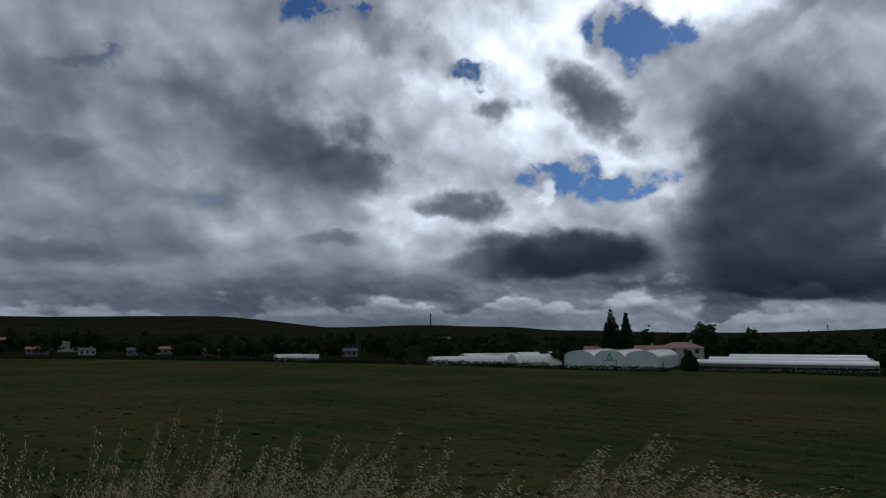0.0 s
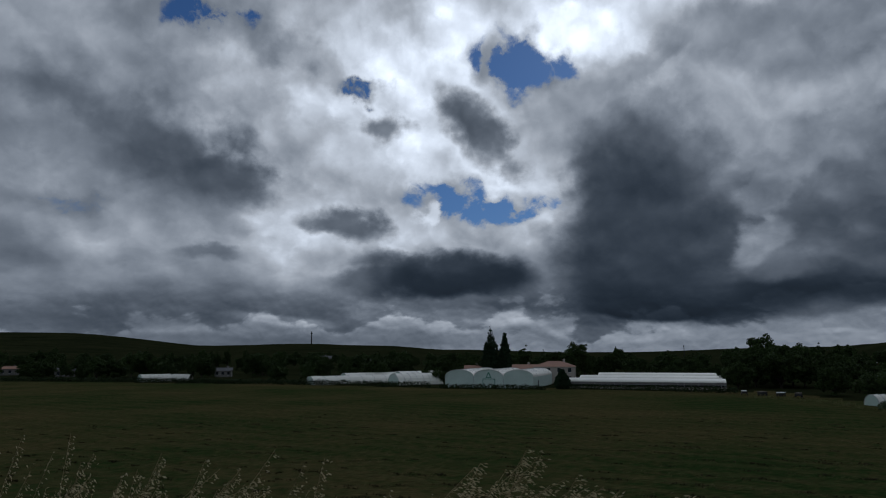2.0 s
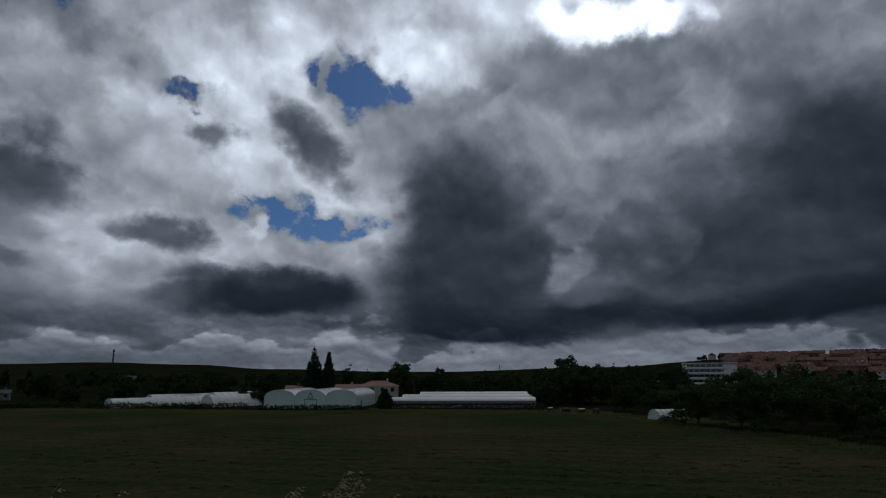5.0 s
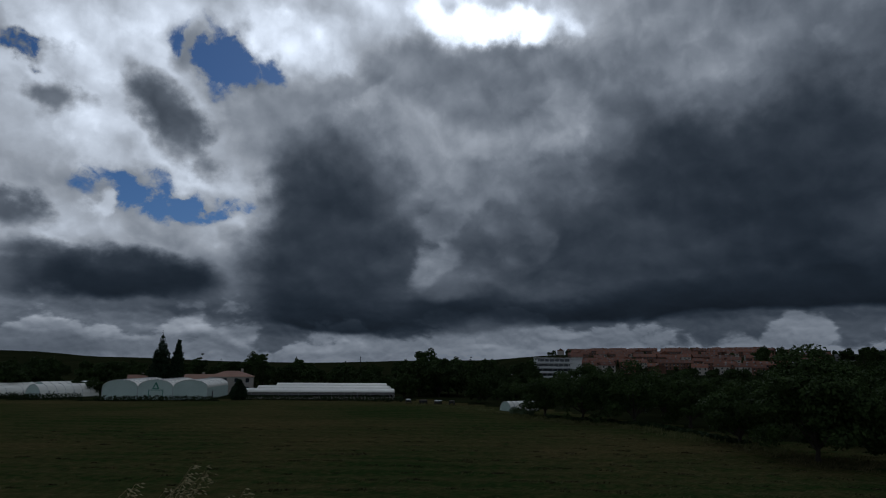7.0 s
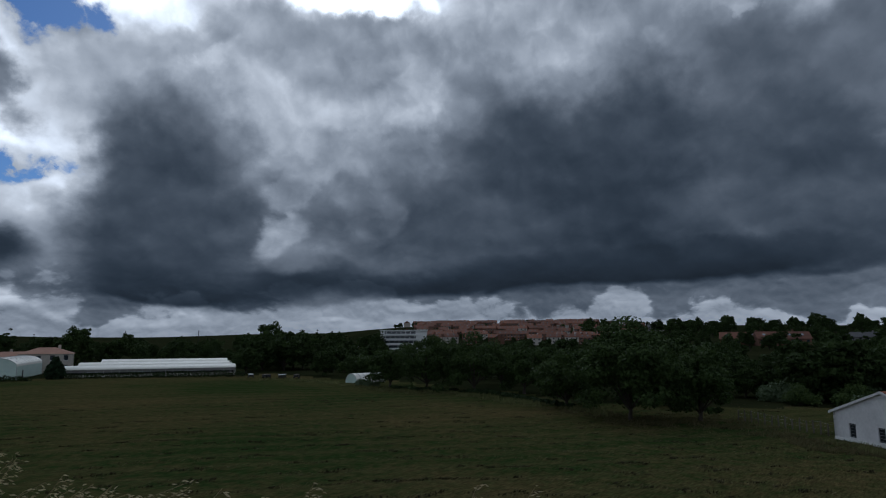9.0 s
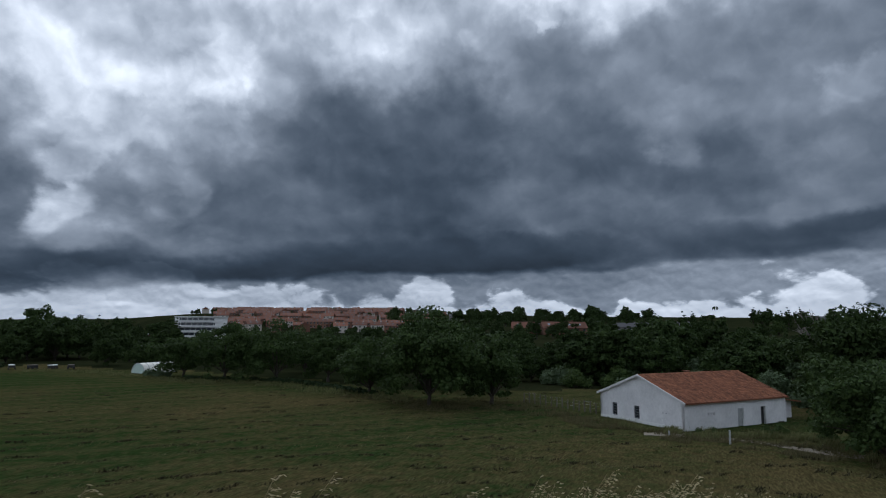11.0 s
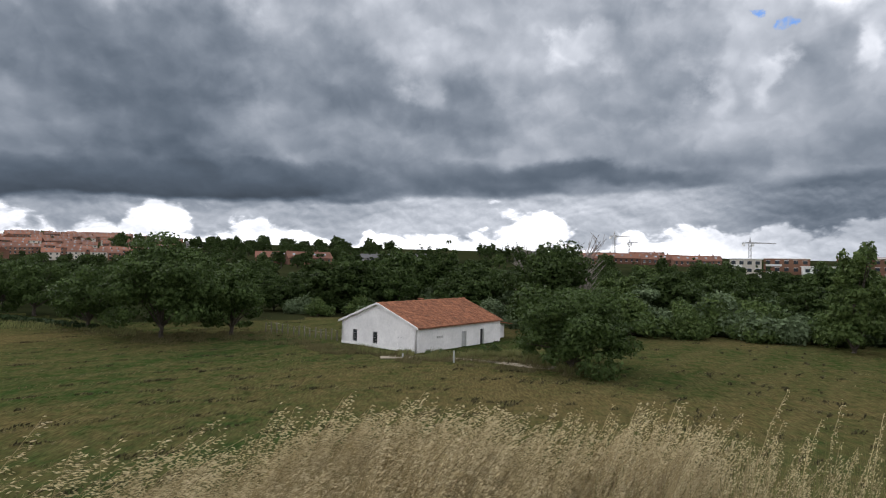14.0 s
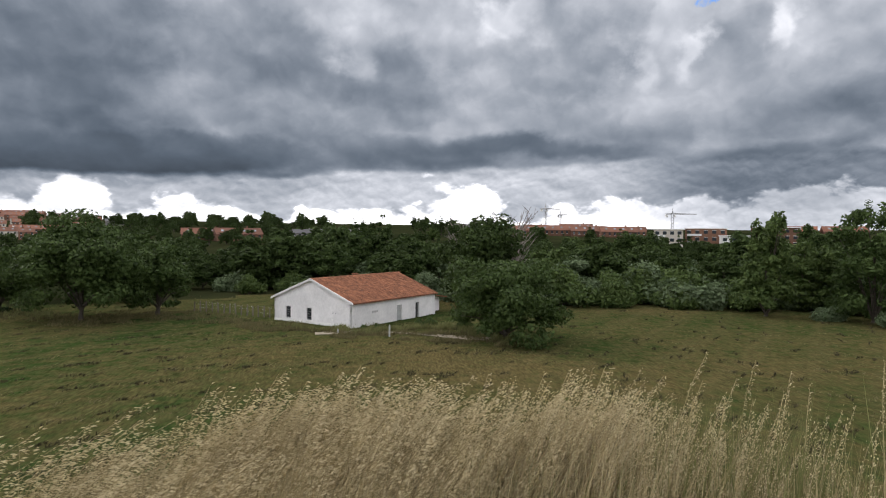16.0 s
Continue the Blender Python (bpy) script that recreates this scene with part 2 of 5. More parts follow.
paint(81.6, 3.5, 4.6, 1.12, 1, -1.5, 0.3, 0.5, 0.9, 0.8)
paint(96.5, 3.7, 12.2, 1.57, 4, -0.9, 0, 0.9, 0.6, 0.9)
paint(111.5, 4.0, 9.5, 2.10, 2, -1.3, 0, 0.8, 0.6, 0.9)
paint(70.5, 3.0, 7.7, 1.31, 0, -0.1, 0, 0.8, 0.9, 0.6)
paint(95.6, 3.9, 9.1, 1.32, 1, -0.5, 0, 0.9, 0.9, 0.6)
paint(115.4, 4.2, 14.4, 1.98, -1, -1.1, 0, 0.8, 0.6, 0.9)
paint(126.3, 3.5, 5.8, 1.71, -1, -1.7, 0, 0.7, 0.8, 0.7)
paint(118.0, 2.7, 3.8, 0.83, -0, -0.4, 0, 0.8, 0.9, 0.5)
paint(109.4, 5.0, 8.0, 0.58, 2, -0.2, 0, 0.6, 0.9, 0.6)

ss = wn("ShaderNodeSeparateXYZ")
wl(state, ss.inputs[0])


def wrange(v, a, b, lo=0.0, hi=1.0):
    n = wn("ShaderNodeMapRange", interpolation_type="SMOOTHSTEP")
    wl(v, n.inputs["Value"])
    for k, x in (("From Min", a), ("From Max", b), ("To Min", lo), ("To Max", hi)):
        n.inputs[k].default_value = x
    return n.outputs[0]


def wpuffs(vec, scale, detail, rough, smooth):
    """Rounded heads of cloud: distance from the middle of each head."""
    n = wn("ShaderNodeTexVoronoi")
    n.feature = "SMOOTH_F1"
    n.normalize = True
    wl(vec, n.inputs["Vector"])
    for k, v in (("Scale", scale), ("Detail", detail), ("Roughness", rough), ("Lacunarity", 2.3), ("Smoothness", smooth)):
        n.inputs[k].default_value = v
    return n.outputs["Distance"]


def wscaled(vec, k):
    n = wn("ShaderNodeVectorMath", operation="SCALE")
    wl(vec, n.inputs[0])
    n.inputs["Scale"].default_value = k
    return n.outputs[0]


def wless(a, k):
    return wmath("SUBTRACT", a, k)


# high clouds: soft swells carrying rounded heads, lit from above
relief = wmath("MULTIPLY", wmath("SUBTRACT", swell.outputs["Fac"], swell_above.outputs["Fac"]), 3.4)
ruffled = wvec("ADD", deck, wscaled(warp2, 0.5)).outputs[0]
heads = wpuffs(ruffled, 1.4, 3.0, 0.42, 0.6)
heads_above = wpuffs(wvec("ADD", ruffled, (0.03, 0.1, 0.0)).outputs[0], 1.4, 3.0, 0.42, 0.6)
heads_relief = wmath("MULTIPLY", wmath("SUBTRACT", heads_above, heads), 2.6)
billow_high = wmath("ADD", wmath("ADD", wmath("MULTIPLY", wless(fine.outputs["Fac"], 0.5), 0.7), wmath("MULTIPLY", wless(big.outputs["Fac"], 0.5), 1.3)), relief)
billow_high = wmath("ADD", billow_high, wmath("ADD", heads_relief, wmath("MULTIPLY", wmath("SUBTRACT", 0.3, heads), 1.6)))
# heaped clouds low down: small crisp heads, lit along their tops
heap = wcombine(wmath("MULTIPLY", az, 0.2), wmath("MULTIPLY", el, 0.36), 9.1)
heaps = wnoise(heap, 1.0, 7.0, 0.55)
heap_ruffled = wvec("ADD", heap, wscaled(wvec("SUBTRACT", heaps.outputs["Color"], (0.5, 0.5, 0.5)).outputs[0], 0.6)).outputs[0]
tops = wpuffs(heap_ruffled, 1.5, 3.0, 0.45, 0.3)
tops_above = wpuffs(wvec("ADD", heap_ruffled, (0.03, 0.11, 0.0)).outputs[0], 1.5, 3.0, 0.45, 0.3)
heap_relief = wmath("MULTIPLY", wmath("SUBTRACT", tops_above, tops), 2.4)
mass_of = wnoise(wcombine(wmath("MULTIPLY", az, 0.11), wmath("MULTIPLY", el, 0.12), 2.2), 1.0, 2.0, 0.5)
heaped = wrange(wmath("ADD", wmath("ADD", wmath("MULTIPLY", wless(mass_of.outputs["Fac"], 0.5), 2.2), wmath("MULTIPLY", wmath("SUBTRACT", 0.3, tops), 1.1)), wmath("MULTIPLY", wless(el, 2.9), -0.17)), -0.06, 0.08)
billow_low = wmath("ADD", wmath("MULTIPLY", wless(heaps.outputs["Fac"], 0.5), 1.6), wmath("ADD", heap_relief, wmath("MULTIPLY", wless(heaped, 0.5), 0.8)))
low = wrange(el, 8.0, 3.5)
billow = wmath("ADD", wmath("MULTIPLY", billow_low, low), wmath("MULTIPLY", billow_high, wmath("SUBTRACT", 1.0, low)))
# the storm's level base: (bearing, change of slope), with the far clouds seen below it
base_el = 3.6
for knot, bend_by in ((20, -0.1), (24, -0.01), (34, 0.21), (48, -0.027), (63, -0.052), (77, 0.029), (87, -0.039), (96, 0.047), (108, -0.028), (118, -0.03)):
    base_el = wmath("ADD", wmath("MULTIPLY", wmath("MAXIMUM", wless(az, knot), 0.0), bend_by), base_el)
frayed = wmath("ADD", el, wmath("ADD", wmath("MULTIPLY", wless(fine.outputs["Fac"], 0.5), 1.3), wmath("MULTIPLY", wless(swell.outputs["Fac"], 0.5), 1.6)))
over = wmath("SUBTRACT", frayed, base_el)
storm_side = wrange(az, 19.0, 25.0)
beneath = wmath("MULTIPLY", wrange(over, 0.3, -0.3), storm_side)
underside = wmath("MULTIPLY", wmath("MULTIPLY", wmath("POWER", 2.718, wmath("MULTIPLY", wmath("MAXIMUM", over, 0.0), -0.5)), -0.7), storm_side)
above_base = wmath("ADD", wmath("ADD", ss.outputs[0], wmath("MULTIPLY", billow, ss.outputs[2])), underside)
far_clouds = wmath("ADD", wmath("ADD", wmath("MULTIPLY", ss.outputs[0], 0.3), wmath("MULTIPLY", heaped, 1.15)), wmath("ADD", wless(wmath("MULTIPLY", wless(heaps.outputs["Fac"], 0.5), 0.7), 1.15), heap_relief))
far_clouds = wmath("ADD", far_clouds, wmath("MULTIPLY", wmath("MULTIPLY", wrange(az, 66.0, 88.0), wrange(az, 122.0, 110.0)), 0.42))
far_clouds = wmath("SUBTRACT", far_clouds, wrange(az, 110.0, 123.0, 0.0, 0.7))
level = wmath("ADD", wmath("MULTIPLY", above_base, wmath("SUBTRACT", 1.0, beneath)), wmath("MULTIPLY", far_clouds, beneath))
stops = wmath("ADD", wmath("MULTIPLY", level, 1.2), 0.08)
glow = wmath("POWER", 2.0, stops)
tone = wn("ShaderNodeValToRGB")
tone.color_ramp.elements[0].position, tone.color_ramp.elements[0].color = 0.0, (0.72, 0.95, 1.24, 1)
tone.color_ramp.elements[1].position, tone.color_ramp.elements[1].color = 1.0, (1.0, 1.0, 1.0, 1)
mid = tone.color_ramp.elements.new(0.45)
mid.color = (0.90, 1.0, 1.13, 1)
wl(wmath("MULTIPLY", wmath("ADD", stops, 3.2), 0.25), tone.inputs[0])
cloud = wn("ShaderNodeVectorMath", operation="SCALE")
wl(tone.outputs[0], cloud.inputs[0])
wl(glow, cloud.inputs["Scale"])
clear = wn("ShaderNodeTexSky")
clear.sky_type, clear.sun_disc = "NISHITA", False
clear.sun_elevation, clear.sun_rotation = radians(SUN_EL), radians(SUN_AZ)
clear.air_density, clear.dust_density, clear.ozone_density = 1.0, 0.4, 3.0
blue_sky = wvec("MULTIPLY", clear.outputs[0], (0.10, 0.13, 0.17))
cover = wn("ShaderNodeMapRange", interpolation_type="SMOOTHSTEP")
tatters = wnoise(ruffled, 3.0, 6.0, 0.58)
ragged = wmath("ADD", wmath("MULTIPLY", wless(fine.outputs["Fac"], 0.5), -2.6), wmath("MULTIPLY", wless(tatters.outputs["Fac"], 0.5), 6.0))
wl(wmath("MULTIPLY", wmath("MULTIPLY", ss.outputs[1], wmath("SUBTRACT", 1.0, beneath)), wmath("ADD", ragged, 1.0)), cover.inputs["Value"])
cover.inputs["From Min"].default_value, cover.inputs["From Max"].default_value = 0.2, 0.8
final = wn("ShaderNodeMix", data_type="VECTOR")
wl(cover.outputs[0], final.inputs[0])
wl(cloud.outputs[0], final.inputs[4])
wl(blue_sky.outputs[0], final.inputs[5])
background = wn("ShaderNodeBackground")
background.inputs["Strength"].default_value = 1.0
wl(final.outputs[1], background.inputs[0])
wl(background.outputs[0], wn("ShaderNodeOutputWorld").inputs[0])

sun = new("sun", bpy.data.lights.new("sun", "SUN"))
sun.data.energy, sun.data.angle, sun.data.color = 0.8, radians(30), (1.0, 0.95, 0.88)
sun.matrix_world = look((0, 0, 60), (-60 * math.sin(radians(SUN_AZ)), -60 * math.cos(radians(SUN_AZ)), 60 - 60 * math.tan(radians(SUN_EL))))


# ---------------------------------------------------------------- materials
def mat(name, dark, light, scale=2.0, rough=0.85, bump=0.3, fine_scale=None, metal=0.0, spread=0.25, leaf=0.0, island=False, spec=0.4, bump_dist=0.02):
    """A weathered surface: two colours mixed by coarse and fine noise, fine relief, a share of light through thin leaves."""
    m = bpy.data.materials.new(name)
    m.use_nodes = True
    nt = m.node_tree
    p = nt.nodes["Principled BSDF"]
    geo = nt.nodes.new("ShaderNodeNewGeometry")
    info = nt.nodes.new("ShaderNodeObjectInfo")
    n1 = nt.nodes.new("ShaderNodeTexNoise")
    n1.inputs["Scale"].default_value, n1.inputs["Detail"].default_value, n1.inputs["Roughness"].default_value = scale, 5, 0.6
    n2 = nt.nodes.new("ShaderNodeTexNoise")
    n2.inputs["Scale"].default_value, n2.inputs["Detail"].default_value = fine_scale or scale * 9, 4
    nt.links.new(geo.outputs["Position"], n1.inputs["Vector"])
    nt.links.new(geo.outputs["Position"], n2.inputs["Vector"])
    add = nt.nodes.new("ShaderNodeMath")
    add.operation = "MULTIPLY_ADD"
    nt.links.new(n2.outputs["Fac"], add.inputs[0])
    add.inputs[1].default_value = 0.6
    nt.links.new(n1.outputs["Fac"], add.inputs[2])
    rnd = nt.nodes.new("ShaderNodeMath")
    rnd.operation = "MULTIPLY_ADD"
    nt.links.new(geo.outputs["Random Per Island"] if island else info.outputs["Random"], rnd.inputs[0])
    rnd.inputs[1].default_value = spread
    nt.links.new(add.outputs[0], rnd.inputs[2])
    mr = nt.nodes.new("ShaderNodeMapRange")
    mr.inputs["From Min"].default_value, mr.inputs["From Max"].default_value = 0.5, 1.1 + spread
    nt.links.new(rnd.outputs[0], mr.inputs["Value"])
    mix = nt.nodes.new("ShaderNodeMix")
    mix.data_type = "RGBA"
    nt.links.new(mr.outputs[0], mix.inputs[0])
    mix.inputs[6].default_value, mix.inputs[7].default_value = (*dark, 1), (*light, 1)
    nt.links.new(mix.outputs[2], p.inputs["Base Color"])
    p.inputs["Roughness"].default_value, p.inputs["Metallic"].default_value = rough, metal
    p.inputs["Specular IOR Level"].default_value = spec
    if bump:
        b = nt.nodes.new("ShaderNodeBump")
        b.inputs["Strength"].default_value, b.inputs["Distance"].default_value = bump, bump_dist
        nt.links.new(n2.outputs["Fac"], b.inputs["Height"])
        nt.links.new(b.outputs[0], p.inputs["Normal"])
    if leaf:
        tr = nt.nodes.new("ShaderNodeBsdfTranslucent")
        nt.links.new(mix.outputs[2], tr.inputs["Color"])
        ms = nt.nodes.new("ShaderNodeMixShader")
        ms.inputs[0].default_value = leaf
        nt.links.new(p.outputs[0], ms.inputs[1])
        nt.links.new(tr.outputs[0], ms.inputs[2])
        nt.links.new(ms.outputs[0], nt.nodes["Material Output"].inputs["Surface"])
    return m


M_LEAF = mat("walnut_leaf", (0.016, 0.032, 0.009), (0.078, 0.118, 0.034), 0.6, 0.6, 0, leaf=0.25, island=True, spread=0.5, spec=0.12)
M_LEAF_DARK = mat("dark_leaf", (0.013, 0.026, 0.007), (0.055, 0.084, 0.023), 0.5, 0.7, 0, leaf=0.2, island=True, spread=0.5, spec=0.12)
M_LEAF_GREY = mat("willow_leaf", (0.036, 0.06, 0.026), (0.17, 0.225, 0.12), 0.5, 0.6, 0, leaf=0.25, island=True, spread=0.5, spec=0.12)
M_LEAF_BRIGHT = mat("elder_leaf", (0.022, 0.045, 0.012), (0.11, 0.155, 0.046), 0.5, 0.6, 0, leaf=0.25, island=True, spread=0.5, spec=0.12)
M_NEEDLE = mat("conifer_needle", (0.008, 0.02, 0.01), (0.03, 0.055, 0.025), 0.8, 0.8, 0, leaf=0.1, island=True, spread=0.5, spec=0.12)
M_BARK = mat("bark", (0.025, 0.02, 0.016), (0.085, 0.07, 0.055), 3, 0.95, 0.8)
M_DEADWOOD = mat("dead_wood", (0.12, 0.10, 0.09), (0.25, 0.22, 0.2), 3, 0.95, 0.5)
M_STRAW = mat("dry_oat_straw", (0.11, 0.085, 0.04), (0.52, 0.43, 0.24), 1.2, 0.7, 0, leaf=0.3, island=True, spread=0.6)
M_SEED = mat("dry_oat_husk", (0.36, 0.295, 0.165), (0.72, 0.63, 0.42), 2.0, 0.6, 0, leaf=0.35, island=True, spread=0.6)
M_GREENBLADE = mat("green_grass_blade", (0.065, 0.08, 0.026), (0.21, 0.205, 0.085), 0.9, 0.7, 0, leaf=0.3, island=True, spread=0.6, spec=0.12)
M_TUFT = mat("mown_hay", (0.045, 0.046, 0.018), (0.17, 0.145, 0.07), 0.3, 0.85, 0, leaf=0.2, island=True, spread=0.6, spec=0.12)
M_DARKHAY = mat("dark_hay", (0.012, 0.013, 0.006), (0.075, 0.066, 0.034), 0.3, 0.9, 0, leaf=0.15, island=True, spread=0.6, spec=0.1)
M_WHITEWALL = mat("whitewash", (0.50, 0.50, 0.50), (0.80, 0.79, 0.79), 0.45, 0.9, 0.4, fine_scale=3.5)
M_TILE = mat("clay_roof_tile", (0.085, 0.042, 0.03), (0.36, 0.155, 0.085), 0.8, 0.9, 0.4, fine_scale=3, island=True, spread=0.7, spec=0.1)
M_REDROOF = mat("town_roof_tile", (0.05, 0.022, 0.014), (0.24, 0.092, 0.05), 0.05, 0.8, 0.2, fine_scale=0.6, spread=0.5)
M_BRICKWALL = mat("town_brick_wall", (0.07, 0.034, 0.022), (0.22, 0.112, 0.07), 0.05, 0.9, 0.1, fine_scale=0.8, spread=0.6)
M_PALEWALL = mat("pale_render_wall", (0.36, 0.32, 0.27), (0.56, 0.52, 0.46), 0.05, 0.9, 0.1, fine_scale=0.8, spread=0.5)
M_CONCRETE = mat("white_concrete", (0.60, 0.61, 0.60), (0.82, 0.82, 0.80), 0.1, 0.8, 0.1, fine_scale=1.0)
M_DULLWALL = mat("dull_shed_wall", (0.10, 0.095, 0.085), (0.26, 0.25, 0.23), 0.1, 0.9, 0.1, fine_scale=0.8, spread=0.8)
M_GREYROOF = mat("grey_slate_roof", (0.05, 0.05, 0.053), (0.13, 0.13, 0.135), 0.05, 0.7, 0.2, fine_scale=0.6, spread=0.5)
# near-black for dark parts; also stands for the shade inside openings
M_DARK = mat("dark_parts_and_shade", (0.012, 0.012, 0.014), (0.03, 0.03, 0.032), 1, 0.6, 0)
M_GLASS = mat("window_glass", (0.02, 0.025, 0.03), (0.04, 0.05, 0.06), 0.5, 0.08, 0, spec=0.8)
M_WOOD = mat("grey_wood", (0.06, 0.052, 0.044), (0.17, 0.15, 0.125), 2.5, 0.9, 0.6)
M_DOOR = mat("worn_door", (0.24, 0.25, 0.25), (0.45, 0.46, 0.45), 2.5, 0.8, 0.3)
M_FILM = mat("greenhouse_film", (0.66, 0.65, 0.57), (0.86, 0.85, 0.77), 0.3, 0.42, 0.1, fine_scale=2.0, spec=0.4)
M_FILMGREEN = mat("greenhouse_end_sheet", (0.46, 0.58, 0.52), (0.62, 0.73, 0.67), 0.3, 0.45, 0.1, fine_scale=2.0)
M_GREENPAINT = mat("green_paint", (0.03, 0.17, 0.12), (0.06, 0.26, 0.18), 1, 0.6, 0)
M_SKYLIGHT = mat("skylight_glass", (0.25, 0.27, 0.3), (0.4, 0.42, 0.45), 0.5, 0.05, 0, spec=1.0, metal=0.6)
M_STEEL = mat("galvanised_steel", (0.30, 0.31, 0.32), (0.5, 0.5, 0.51), 3, 0.5, 0, metal=0.6)
M_FARMROOF = mat("farm_roof_tile", (0.24, 0.13, 0.09), (0.42, 0.25, 0.18), 0.2, 0.85, 0.3, fine_scale=2.5)
M_HEDGE = mat("hedge_leaf", (0.012, 0.022, 0.01), (0.045, 0.07, 0.025), 0.8, 0.8, 0, leaf=0.15, island=True, spread=0.5, spec=0.12)
M_SAND = mat("bare_soil", (0.15, 0.125, 0.09), (0.32, 0.275, 0.21), 0.5, 0.95, 0.4)


def ground_material():
    m = mat("field_ground", (0.026, 0.044, 0.013), (0.081, 0.066, 0.028), 0.028, 1.0, 0.9, fine_scale=0.9, spread=0.0, bump_dist=0.25, spec=0.0)
    nt = m.node_tree
    p = nt.nodes["Principled BSDF"]
    geo = [n for n in nt.nodes if n.type == "NEW_GEOMETRY"][0]
    base = [n for n in nt.nodes if n.type == "MIX"][0]
    spread = [n for n in nt.nodes if n.type == "MAP_RANGE"][0]
    spread.inputs["From Min"].default_value, spread.inputs["From Max"].default_value = 0.66, 0.98
    # mown swaths run along the foot of the bank, wandering a little
    mp = nt.nodes.new("ShaderNodeMapping")
    mp.inputs["Rotation"].default_value = (0, 0, radians(40))
    nt.links.new(geo.outputs["Position"], mp.inputs["Vector"])
    wave = nt.nodes.new("ShaderNodeTexWave")
    wave.bands_direction = "Y"
    wave.inputs["Scale"].default_value, wave.inputs["Distortion"].default_value = 0.06, 5.0
    wave.inputs["Detail"].default_value, wave.inputs["Detail Scale"].default_value, wave.inputs["Detail Roughness"].default_value = 4, 0.35, 0.7
    nt.links.new(mp.outputs[0], wave.inputs["Vector"])
    speck = nt.nodes.new("ShaderNodeTexNoise")
    speck.inputs["Scale"].default_value, speck.inputs["Detail"].default_value, speck.inputs["Roughness"].default_value = 0.55, 6, 0.7
    stretch = nt.nodes.new("ShaderNodeMapping")
    stretch.inputs["Rotation"].default_value, stretch.inputs["Scale"].default_value = (0, 0, radians(40)), (0.35, 1.6, 1)
    nt.links.new(geo.outputs["Position"], stretch.inputs["Vector"])
    nt.links.new(stretch.outputs[0], speck.inputs["Vector"])
    f1 = nt.nodes.new("ShaderNodeMapRange")
    f1.inputs["From Min"].default_value, f1.inputs["From Max"].default_value, f1.inputs["To Max"].default_value = 0.35, 1.0, 0.25
    nt.links.new(wave.outputs["Fac"], f1.inputs["Value"])
    mixa = nt.nodes.new("ShaderNodeMix")
    mixa.data_type = "RGBA"
    nt.links.new(f1.outputs[0], mixa.inputs[0])
    nt.links.new(base.outputs[2], mixa.inputs[6])
    mixa.inputs[7].default_value = (0.090, 0.074, 0.034, 1)
    f2 = nt.nodes.new("ShaderNodeMapRange")
    f2.inputs["From Min"].default_value, f2.inputs["From Max"].default_value, f2.inputs["To Max"].default_value = 0.56, 0.72, 0.7
    nt.links.new(speck.outputs["Fac"], f2.inputs["Value"])
    mixb = nt.nodes.new("ShaderNodeMix")
    mixb.data_type = "RGBA"
    nt.links.new(f2.outputs[0], mixb.inputs[0])
    nt.links.new(mixa.outputs[2], mixb.inputs[6])
    mixb.inputs[7].default_value = (0.022, 0.021, 0.009, 1)
    # short stubble: fine light and dark flecks
    stub = nt.nodes.new("ShaderNodeTexNoise")
    stub.inputs["Scale"].default_value, stub.inputs["Detail"].default_value, stub.inputs["Roughness"].default_value = 3.2, 5, 0.75
    nt.links.new(stretch.outputs[0], stub.inputs["Vector"])
    f3 = nt.nodes.new("ShaderNodeMapRange")
    f3.inputs["From Min"].default_value, f3.inputs["From Max"].default_value = 0.32, 0.68
    f3.inputs["To Min"].default_value, f3.inputs["To Max"].default_value = 0.45, 1.5
    nt.links.new(stub.outputs["Fac"], f3.inputs["Value"])
    mul = nt.nodes.new("ShaderNodeVectorMath")
    mul.operation = "SCALE"
    nt.links.new(mixb.outputs[2], mul.inputs[0])
    nt.links.new(f3.outputs[0], mul.inputs["Scale"])
    nt.links.new(mul.outputs[0], p.inputs["Base Color"])
    return m


M_GROUND = ground_material()
M_SCRUB = mat("scrub_land", (0.007, 0.012, 0.005), (0.034, 0.036, 0.016), 0.012, 0.95, 0.8, fine_scale=0.12, spread=0.0, bump_dist=1.0, spec=0.0)


# ---------------------------------------------------------------- helpers of this scene
def at(bearing, d, z=0.0):
    """A place d metres off on a compass bearing (degrees clockwise from the y axis)."""
    return Vector((d * math.sin(radians(bearing)), d * math.cos(radians(bearing)), z))


def sstep(a, b, x):
    t = min(1.0, max(0.0, (x - a) / (b - a)))
    return t * t * (3 - 2 * t)


def curve_of(x, *pairs):
    for (x0, y0), (x1, y1) in zip(pairs, pairs[1:]):
        if x <= x1:
            return y0 + (y1 - y0) * sstep(x0, x1, x) if x > x0 else y0
    return pairs[-1][1]


def skyline(b):
    """Height of the far ridge in degrees above the eye, by bearing."""
    return curve_of(b, (-70, 1.2), (-34, 1.5), (-20, 1.62), (-9, 0.7), (-1, 0.85), (5, 0.7), (11, 0.3), (24, 0.0), (40, 0.3), (50, 1.0), (60, 1.0), (70, 0.9), (80, 0.8), (100, 0.8), (118, 0.4), (140, 0.5), (180, 0.5))


def ridge_far(b):
    return curve_of(b, (-70, 2600), (34, 2600), (46, 1000), (85, 950), (100, 700), (180, 700))


def crest(b):
    """Distance of the rounded crest of the bank, by bearing."""
    return curve_of(b, (-180, 40), (-120, 30), (-85, 8), (-60, 3.8), (0, 2.9), (45, 2.5), (90, 2.7), (130, 3.3), (152, 6), (180, 40))


